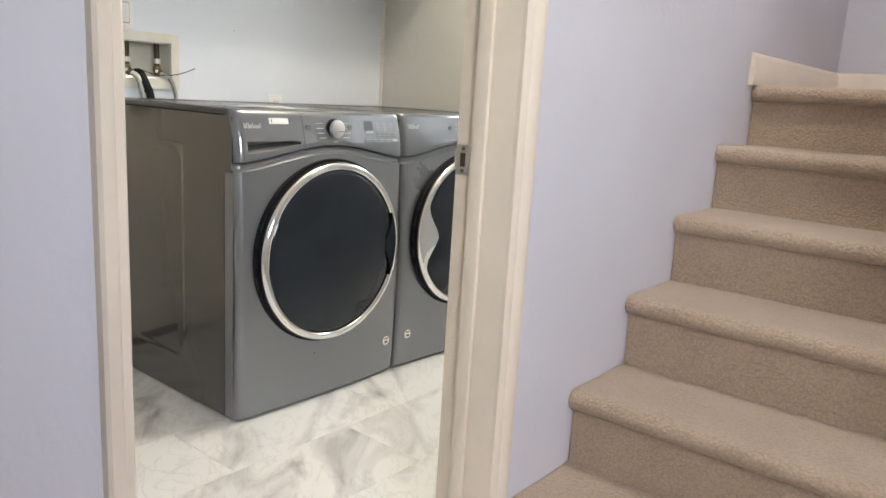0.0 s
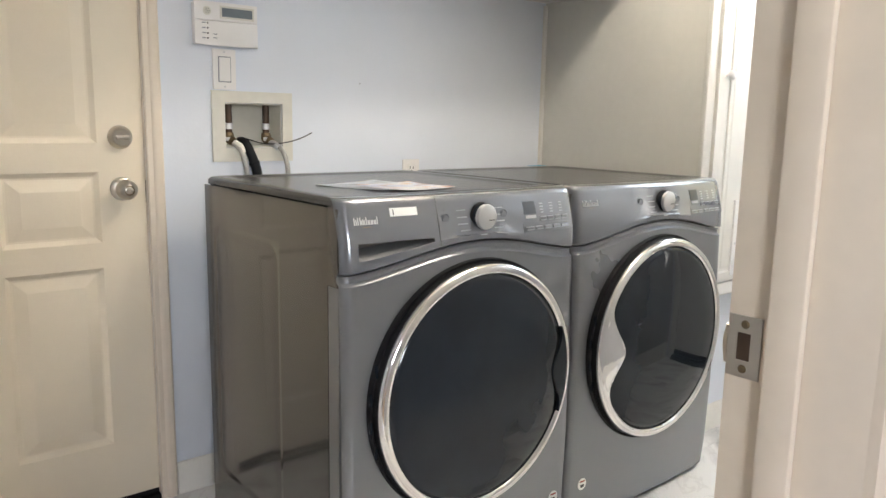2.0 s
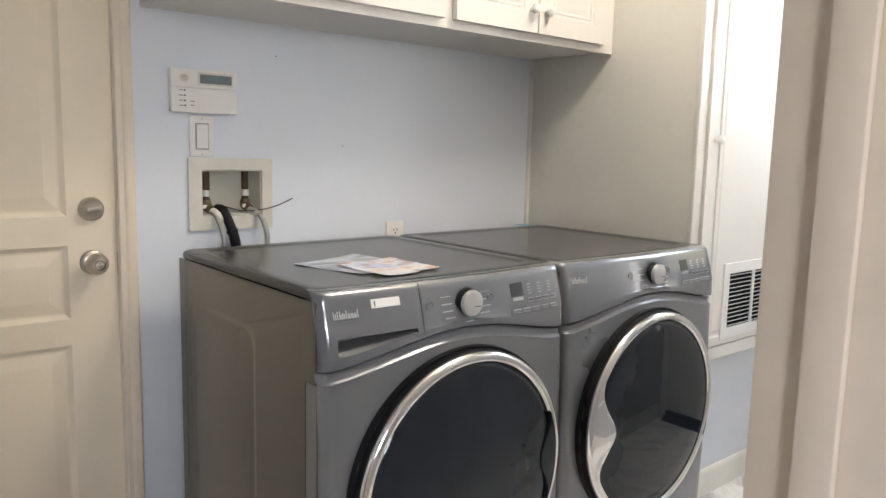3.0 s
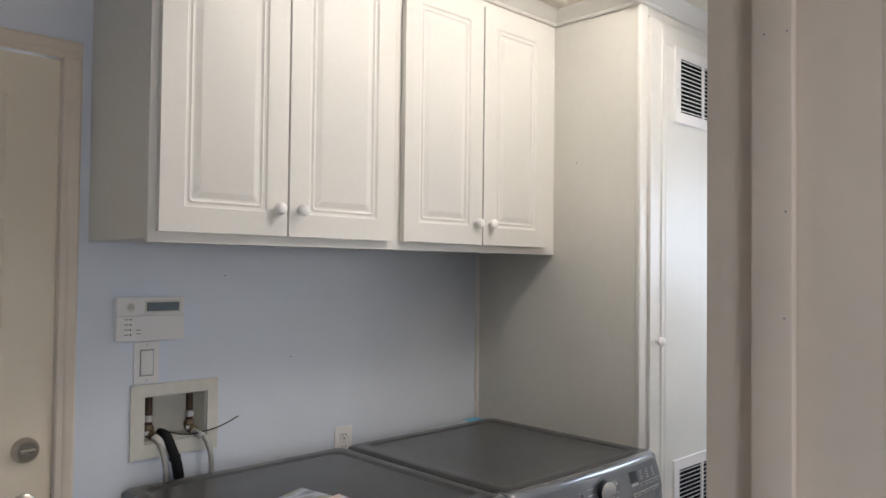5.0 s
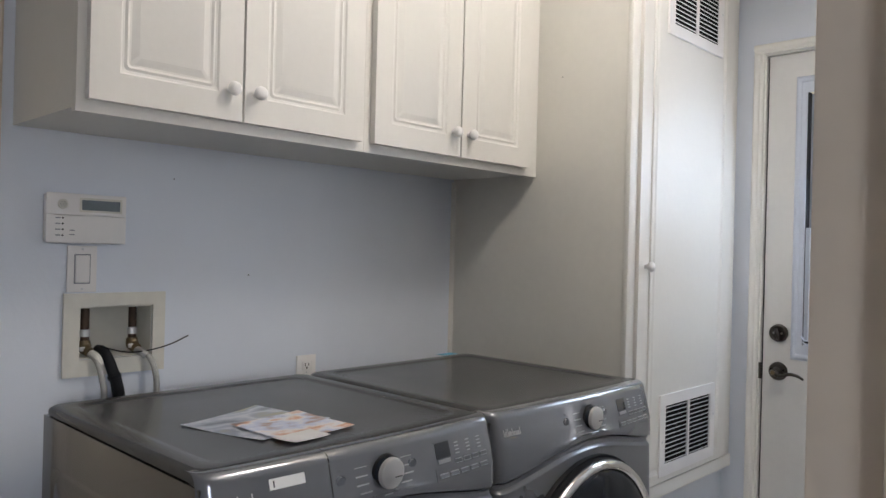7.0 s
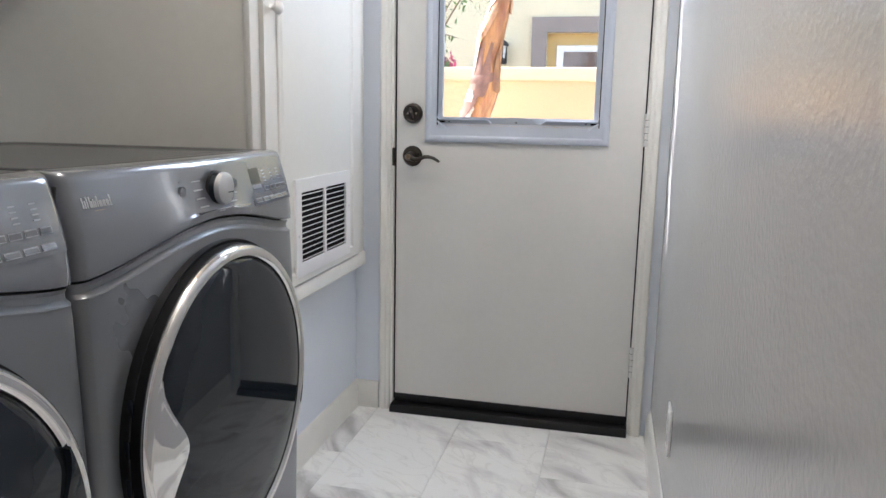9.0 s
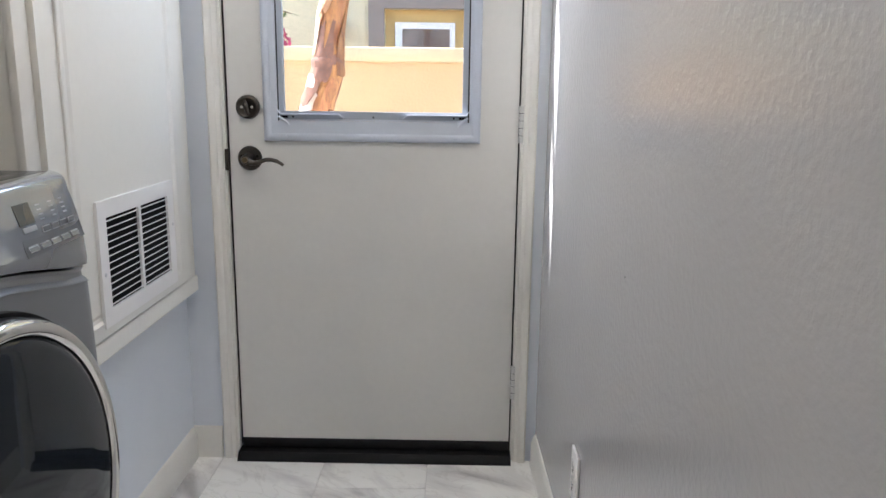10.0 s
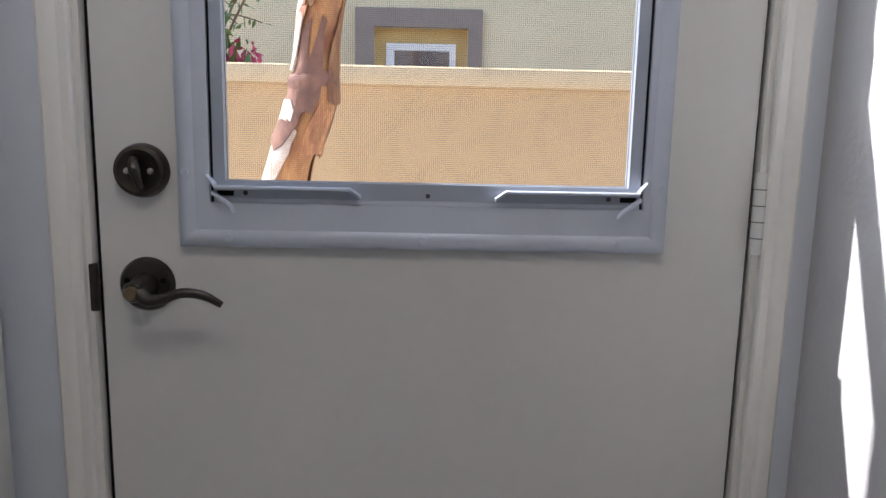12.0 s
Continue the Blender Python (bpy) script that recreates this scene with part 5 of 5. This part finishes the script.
        latch = part("latch", tube([(e - s * 0.004, f - 0.016, WB - 0.0135), (e + s * 0.014, f - 0.024, WB - 0.024), (e + s * 0.022, f - 0.026, WB - 0.031), (e + s * 0.024, f - 0.026, WB - 0.036)], 0.0032, 8), LITE, sash, "small angled sash latch")
        part("latch_slot", boxed(min(e, e + s * 0.02), max(e, e + s * 0.02), f - 0.0112, f - 0.0101, WB - 0.0175, WB - 0.0115), DARK, latch)
        part("screw", lathe([(0, 0.0015), (0.0028, 0.001), (0.003, 0)], (e + s * 0.034, f - 0.010, WB - 0.014), (0, -1, 0), 10), PRINT_DARK, sash)
    part("screw", lathe([(0, 0.0015), (0.0028, 0.001), (0.003, 0)], ((L + R) / 2, f - 0.010, WB - 0.014), (0, -1, 0), 10), PRINT_DARK, sash)
    for z0, z1, y in ((WM + 0.050, WT, f + 0.030),):
        pane = part("pane", boxed(WL + 0.0015, WR - 0.0015, y, y + 0.003, z0 + 0.0005, z1 - 0.0005), GLASS, win, "clear glass pane", smooth=False)
        pane.visible_shadow = False
    # sash raised behind the screen: wire mesh over the open half
    bm = bmesh.new()
    y, pitch, r = f + 0.003, 0.0024, 0.00012
    x = WL
    while x < WR:
        v = [bm.verts.new((x + a, y, z)) for a, z in ((-r, WB), (r, WB), (r, WM), (-r, WM))]
        bm.faces.new(v)
        x += pitch
    z = WB
    while z < WM:
        v = [bm.verts.new((xx, y + 0.0004, z + a)) for a, xx in ((-r, WL), (-r, WR), (r, WR), (r, WL))]
        bm.faces.new(v)
        z += pitch
    screen = part("insect_screen", bm, SCREEN, win, "fine grey insect screen", smooth=False, recalc=False)
    part("screen_frame", slab("y", f + 0.001, f + 0.005, L + 0.004, R - 0.004, WB - 0.018, WM + 0.010, [(WL + 0.001, WR - 0.001, WB + 0.001, WM + 0.010)]), SASH, win, smooth=False)
    # octagonal alarm sticker, drawn as a plain shape
    st = part("octagon_sticker", lathe([(0, 0.0006), (0.030, 0.0006), (0.030, 0)], (-1.264, f + 0.0299, 1.487), (0, -1, 0), 8), BLUE, ob, "blue octagonal alarm sticker on the glass", smooth=False)
    part("sticker_ring", lathe([(0.0255, 0.0009), (0.027, 0.0009)], (-1.264, f + 0.0299, 1.487), (0, -1, 0), 8), STICKER, st, smooth=False)
    part("sticker_mark", boxed(-1.281, -1.247, f + 0.0286, f + 0.0292, 1.482, 1.498), STICKER, st)
    part("sticker_mark", boxed(-1.278, -1.250, f + 0.0286, f + 0.0292, 1.470, 1.474), STICKER, st)
    # bronze deadbolt, lever and latch
    dx, dz = -1.797, 1.033
    bolt = part("deadbolt", lathe([(0, 0.014), (0.022, 0.014), (0.0255, 0.016), (0.0300, 0.014), (0.0325, 0.006), (0.033, 0)], (dx, f, dz), (0, -1, 0), 40), BRONZE, ob, "aged bronze deadbolt rose")
    part("thumb_turn", tube([(dx - 0.004, f - 0.018, dz + 0.016), (dx, f - 0.026, dz + 0.002), (dx + 0.005, f - 0.020, dz - 0.020)], [0.0045, 0.0075, 0.0035], 10), BRONZE, bolt, "bronze thumb turn")
    for s in (-1, 1):
        part("screw", lathe([(0, 0.0165), (0.0035, 0.016), (0.0042, 0.013)], (dx + s * 0.014, f, dz), (0, -1, 0), 12), NICKEL, bolt)
    lx, lz = -1.797, 0.893
    rose = part("lever_rose", lathe([(0, 0.010), (0.018, 0.010), (0.030, 0.009), (0.0335, 0.004), (0.034, 0)], (lx, f, lz), (0, -1, 0), 40), BRONZE, ob, "round aged bronze lever rose")
    part("hub", lathe([(0, 0.052), (0.0105, 0.052), (0.013, 0.048), (0.0135, 0.020), (0.017, 0.010)], (lx, f, lz), (0, -1, 0), 28), BRONZE, rose)
    part("turn_button", lathe([(0, 0.060), (0.007, 0.060), (0.0085, 0.057), (0.0085, 0.050)], (lx, f, lz), (0, -1, 0), 20), BRASS, rose, "worn privacy button")
    part("lever", tube([(lx + 0.002, f - 0.044, lz + 0.002), (lx + 0.016, f - 0.050, lz - 0.008), (lx + 0.034, f - 0.052, lz - 0.007), (lx + 0.058, f - 0.052, lz + 0.001), (lx + 0.082, f - 0.050, lz - 0.002), (lx + 0.103, f - 0.047, lz - 0.014)],
                       [0.0095, 0.008, 0.0062, 0.006, 0.0056, 0.004], 12), BRONZE, rose, "curved bronze lever handle")
    for s in (-1, 1):
        part("screw", lathe([(0, 0.0110), (0.0035, 0.0106), (0.004, 0.0085)], (lx + s * 0.022, f, lz + 0.006), (0, -1, 0), 12), DARK, rose)
    part("latch_plate", boxed(E0 - 0.004, E0 + 0.006, f - 0.011, f - 0.003, lz - 0.034, lz + 0.026, bevel=0.002), BRONZE, ob, "bent dark latch plate")
    for z in (0.247, 0.995, 1.80):
        h = part("hinge", tube([(E1 + 0.002, f - 0.010, z - 0.050), (E1 + 0.002, f - 0.010, z + 0.050)], 0.0082, 14), EXT_DOOR, ob, "white painted hinge")
        for k in (-0.030, -0.010, 0.010, 0.030):
            part("hinge_joint", lathe([(0.0085, -0.0006), (0.0085, 0.0006)], (E1 + 0.002, f - 0.010, z + k), (0, 0, 1), 12), PRINT_DARK, h)
        part("hinge_leaf", boxed(E1 + 0.002, E1 + 0.010, f - 0.0108, f - 0.0095, z - 0.050, z + 0.050), TRIM, h)


yard_door()


# ---- the yard ----
def leaf_cluster(points, count, spread, size, rng, bm=None):
    """Small folded leaves strewn along points."""
    bm = bm or bmesh.new()
    for _ in range(count):
        p = Vector(rng.choice(points)) + Vector([rng.gauss(0, spread) for _ in range(3)])
        m = Matrix.LocRotScale(p, Euler([rng.uniform(0, 6.3) for _ in range(3)]), None)
        s = size * rng.uniform(0.6, 1.3)
        v = [bm.verts.new(m @ Vector(c)) for c in ((-s, 0, 0), (0, -0.45 * s, 0.12 * s), (s, 0, 0), (0, 0.45 * s, 0.12 * s))]
        bm.faces.new((v[0], v[1], v[2]))
        bm.faces.new((v[0], v[2], v[3]))
    return bm


ground = solid("ground", slab("z", -0.25, -0.06, -300, 300, 3.75, 300), PAVING, "grey concrete yard ground", "ground", "structure", smooth=False)

fence = thing("garden_wall", (-1.5, 6.1, -0.06), "tan stucco garden wall with a pale sunlit cap", "garden wall", kind="structure")
part("wall_body", boxed(-9, 6, 6.03, 6.19, -0.06, 1.248), STUCCO, fence, smooth=False)
part("cap", boxed(-9, 6, 6.0, 6.22, 1.2482, 1.335, bevel=0.022), STUCCO_CAP, fence, "pale stucco cap")


def neighbour_house():
    ob = thing("house", (-1.5, 9.6, -0.06), "yellow stucco neighbour house with a taupe-framed window", "house")
    y = 9.6
    a, b, c, d = -1.957, -1.114, 0.75, 1.924
    part("wall", slab("y", y, y + 0.3, -12, 8, -0.06, 6.2, [(a, b, c, d)]), HOUSE, ob, smooth=False)
    part("roof", moulding("", (-12.3, y - 0.5, 6.2), (8.3, y - 0.5, 6.2), [(0, 0), (4, 1.3), (4, 1.5), (0, 0.18)], (0, 1, 0), (0, 0, 1)), HOUSE_TRIM, ob, "low tiled roof edge")
    win = part("window", slab("y", y - 0.05, y - 0.002, a - 0.165, b + 0.125, c - 0.12, d + 0.162, [(a, b, c, d)]), HOUSE_TRIM, ob, "taupe stucco window surround", smooth=False)
    part("reveal", slab("y", y + 0.10, y + 0.12, a, b, c, d, [(a + 0.112, b - 0.112, c, d - 0.135)]), HOUSE_RECESS, win, "ochre stucco reveal", smooth=False)
    part("window_frame", slab("y", y + 0.07, y + 0.098, a + 0.105, b - 0.105, c, d - 0.128, [(a + 0.178, b - 0.162, c + 0.03, d - 0.192)]), TRIM, win, "white window frame", smooth=False)
    part("curtain", boxed(a + 0.17, b - 0.15, y + 0.14, y + 0.16, c, d - 0.18), PICTURE, win, "dim curtain behind the glass")
    pane = part("pane", boxed(a + 0.178, b - 0.162, y + 0.08, y + 0.086, c + 0.03, d - 0.192), GLASS, win, smooth=False)
    pane.visible_shadow = False


neighbour_house()


def wall_lantern():
    x, y, z = -2.44, 9.60, 1.64
    ob = thing("wall_lantern", (x, y, z), "black iron wall lantern on the stucco house", "lantern")
    part("back_plate", boxed(x - 0.05, x + 0.05, y - 0.052, y - 0.002, z - 0.05, z + 0.16, bevel=0.008), LANTERN, ob)
    part("cap", lathe([(0, 0.215), (0.02, 0.21), (0.075, 0.17), (0.09, 0.14), (0.086, 0.132)], (x, y - 0.15, z), (0, 0, 1), 20), LANTERN, ob)
    part("lamp_glass", lathe([(0.062, 0.132), (0.048, 0.0), (0, 0.0)], (x, y - 0.15, z), (0, 0, 1), 12), CREAM_PLASTIC, ob, "pale lantern glass")
    part("base", lathe([(0.05, 0.004), (0.05, -0.01), (0.022, -0.02), (0, -0.035)], (x, y - 0.15, z), (0, 0, 1), 16), LANTERN, ob)
    for i in range(6):
        an = i * math.pi / 3
        part("bar", tube([(x + 0.052 * math.cos(an), y - 0.15 + 0.052 * math.sin(an), z), (x + 0.065 * math.cos(an), y - 0.15 + 0.065 * math.sin(an), z + 0.132)], 0.005, 6), LANTERN, ob)


wall_lantern()


def peeling_tree():
    rng = random.Random(4)
    base = (-1.98, 4.82, -0.06)
    ob = thing("tree", base, "slender tree with peeling orange-brown bark in the yard", "tree")
    line = [(-2.05, 4.82, -0.06), (-1.98, 4.82, 0.40), (-1.90, 4.82, 0.75), (-1.842, 4.82, 0.97), (-1.785, 4.82, 1.13), (-1.768, 4.82, 1.26), (-1.748, 4.82, 1.42), (-1.704, 4.83, 1.56), (-1.68, 4.85, 1.75), (-1.66, 4.9, 2.5)]
    radii = [0.100, 0.080, 0.064, 0.057, 0.066, 0.053, 0.056, 0.042, 0.045, 0.042]
    bm = tube(line, radii, 20)
    for v in bm.verts:
        n = noise.noise(v.co * 11) * 0.018 + noise.noise(v.co * 30) * 0.006
        v.co += Vector((math.cos(v.co.z * 7), math.sin(v.co.z * 7), 0)) * n
    part("trunk", bm, BARK, ob, "twisted orange-brown trunk", angle=80)

    def centre(z):
        for (x0, y0, z0), (x1, y1, z1), r0, r1 in zip(line, line[1:], radii, radii[1:]):
            if z0 <= z <= z1:
                s = (z - z0) / (z1 - z0)
                return Vector((x0 + (x1 - x0) * s, y0 + (y1 - y0) * s, z)), r0 + (r1 - r0) * s
        return Vector(line[-1]), radii[-1]
    # curling plates of bark, each a bent strip
    for i in range(44):
        z = rng.uniform(0.85, 1.95)
        a0, span, h = rng.uniform(0, 6.28), rng.uniform(0.5, 1.6), rng.uniform(0.12, 0.36)
        bm = bmesh.new()
        rows = []
        for j in range(7):
            f = j / 6
            c, r = centre(z + h * (f - 0.5))
            lift = 0.003 + 0.015 * max(0, (1 - f) * 1.5 - 0.75)
            ww = span * (0.35 + 0.65 * math.sin(math.pi * min(1, f + 0.22)))
            for_row = []
            for k in range(6):
                a = a0 + ww * (k / 5 - 0.5) + 0.3 * f
                jag = 0.030 * noise.noise(Vector((k * 1.7, i * 3.1, j * 2.3)))
                for_row.append(bm.verts.new(c + Vector((math.cos(a) * (r + lift), math.sin(a) * (r + lift), jag if j in (0, 6) else 0))))
            rows.append(for_row)
        for p, q in zip(rows, rows[1:]):
            for k in range(5):
                bm.faces.new((p[k], p[k + 1], q[k + 1], q[k]))
        finish(bm)
        bmesh.ops.solidify(bm, geom=bm.faces[:], thickness=0.003)
        part("bark_flake", bm, BARK_FLAKE if i % 5 else BARK_DARK, ob, angle=60)
    for z in (1.195,):
        c, r = centre(z)
        bm = lathe([(r + 0.002, -0.05), (r + 0.010, -0.02), (r + 0.014, 0.012), (r + 0.004, 0.030)], c, (0.15, 0, 1), 22)
        for v in bm.verts:
            v.co += Vector((0, 0, 0.022 * noise.noise(v.co * 24)))
        part("bark_collar", bm, BARK_DARK, ob, "dark ragged bark collar", angle=60)
    # stripped patches on the sunny side, sunlight put into their pale colour
    for z, h, a0, span in ((1.03, 0.24, 3.75, 1.7), (0.86, 0.24, 3.65, 1.7), (1.40, 0.34, 3.50, 1.0), (1.64, 0.20, 3.6, 1.5), (1.86, 0.22, 3.5, 1.6)):
        bm = bmesh.new()
        rows = []
        for j in range(9):
            f = j / 8
            c, r = centre(z + h * (f - 0.5))
            ww = span * (0.25 + 0.75 * math.sin(math.pi * (0.1 + 0.85 * f))) * (1 + 0.3 * noise.noise(Vector((j * 0.9, z * 7, 0))))
            rows.append([bm.verts.new(c + Vector((math.cos(a), math.sin(a), 0)) * (r + 0.0125)) for a in (a0 + ww * (k / 5 - 0.5) for k in range(6))])
        for p, q in zip(rows, rows[1:]):
            for k in range(5):
                bm.faces.new((p[k], p[k + 1], q[k + 1], q[k]))
        finish(bm)
        bmesh.ops.solidify(bm, geom=bm.faces[:], thickness=0.004)
        part("stripped_patch", bm, BARK_PALE, ob, "stripped bark, paler for the sun on it", angle=60)
    crown_points = []
    for i in range(11):
        a = rng.uniform(0, 6.28)
        tip = Vector((-1.3 + 0.8 * math.cos(a), 4.9 + 0.8 * math.sin(a), rng.uniform(3.4, 4.6)))
        mid = (Vector(line[-1]) + tip) / 2 + Vector((0, 0, 0.2))
        part("limb", tube([line[-1], mid, tip], [0.04, 0.022, 0.008], 8), BARK, ob)
        crown_points += [tip, mid, (mid + tip) / 2]
    tagged(part("crown", leaf_cluster(crown_points, 900, 0.28, 0.05, rng), LEAF, ob, "sparse green crown", smooth=False, recalc=False), kind="stuff")


peeling_tree()


def bougainvillea():
    rng = random.Random(9)
    ob = thing("flowering_vine", (-2.95, 6.6, -0.06), "green vine with magenta flowers over the garden wall", "vine")
    pts, blooms = [], []
    for i in range(12):
        x, z = -2.95 + rng.uniform(-0.25, 0.25), 1.0
        line = [(x, 6.55, -0.06), (x, 6.6, 0.9)]
        dx, top = rng.uniform(0.35, 0.85), rng.uniform(1.55, 2.3)
        for k in range(1, 5):
            f = k / 4
            line.append((x + dx * f, 6.6 + rng.uniform(-0.1, 0.1), 0.9 + (top - 0.9) * math.sin(f * 1.9) + rng.uniform(-0.05, 0.05)))
        part("vine_stem", tube(line, [0.012, 0.01, 0.008, 0.006, 0.004, 0.003], 6), STEM, ob)
        pts += line[2:]
        pts += [tuple((Vector(a) + Vector(b)) / 2) for a, b in zip(line[2:], line[3:])]
    for i in range(16):
        blooms.append((-2.42 + rng.uniform(-0.25, 0.12), 6.5, 1.36 + rng.uniform(-0.01, 0.05)))
    tagged(part("leaves", leaf_cluster(pts, 420, 0.05, 0.021, rng), LEAF, ob, "small green leaves", smooth=False, recalc=False), kind="stuff")
    low = [(-2.72 + 0.28 * rng.random(), 6.5, 1.34 + 0.20 * rng.random()) for _ in range(12)]
    tagged(part("leaf_clump", leaf_cluster(low, 200, 0.06, 0.045, rng), LEAF, ob, "low clump of leaves", smooth=False, recalc=False), kind="stuff")
    tagged(part("flowers", leaf_cluster(blooms, 160, 0.035, 0.028, rng), FLOWER, ob, "magenta flowers", smooth=False, recalc=False), kind="stuff")
    # a branch that hangs across the yard from above
    twig = thing("overhanging_branch", (-1.9, 6.4, 2.2), "thin leafy twigs hanging across the yard", "branch")
    tp = []
    for i in range(9):
        x = -3.4 + 0.42 * i
        z = 2.02 + 0.12 * rng.random()
        line = [(x, 6.5, z + 0.6), (x + 0.1, 6.45, z + 0.25), (x + 0.2, 6.4, z)]
        part("twig", tube(line, [0.010, 0.006, 0.003], 6), STEM, twig)
        tp += line
    tagged(part("leaves", leaf_cluster(tp, 420, 0.09, 0.024, rng), LEAF, twig, smooth=False, recalc=False), kind="stuff")
    tagged(part("flowers", leaf_cluster(tp[2:6], 26, 0.05, 0.030, rng), FLOWER, twig, smooth=False, recalc=False), kind="stuff")


bougainvillea()


# ---- ceiling fixtures ----
def ceiling_light(x, y, z):
    ob = thing("ceiling_light", (x, y, z), "round flush ceiling light", "ceiling light", "ceiling lights")
    part("pan", lathe([(0.17, 0), (0.17, -0.035), (0.16, -0.04), (0.155, -0.02)], (x, y, z), (0, 0, 1), 40), WHITE_PLASTIC, ob)


ceiling_light(-1.40, 2.30, CZ - 0.002)


# ---- floor tiles, laid lengthwise in a running bond ----
def floor_tiles():
    tw, tl, gap = 0.305, 0.610, 0.0012
    cache = {}
    xs = [TILE_X + tw * i for i in range(-8, 8)]
    for i, xa in enumerate(xs):
        a, b = max(xa, WX + 0.001), min(xa + tw, HX)
        if b - a < 0.02:
            continue
        y = SY - 0.1 - (0.203 * (i % 3))
        while y < NY:
            c, d = max(y, SY + 0.001), min(y + tl, NY)
            y += tl
            if d - c < 0.02:
                continue
            key = (round(b - a, 3), round(d - c, 3))
            if key not in cache:
                bm = boxed(gap / 2, b - a - gap / 2, gap / 2, d - c - gap / 2, -0.004, 0.0, bevel=0.0012, seg=1)
                finish(bm, False)
                me = bpy.data.meshes.new("tile")
                bm.to_mesh(me)
                bm.free()
                me.materials.append(MARBLE)
                cache[key] = me
            t = new("tile", cache[key])
            t.parent = floor
            t.location = (a, c, 0.0)


TILE_X = -1.297
floor_tiles()
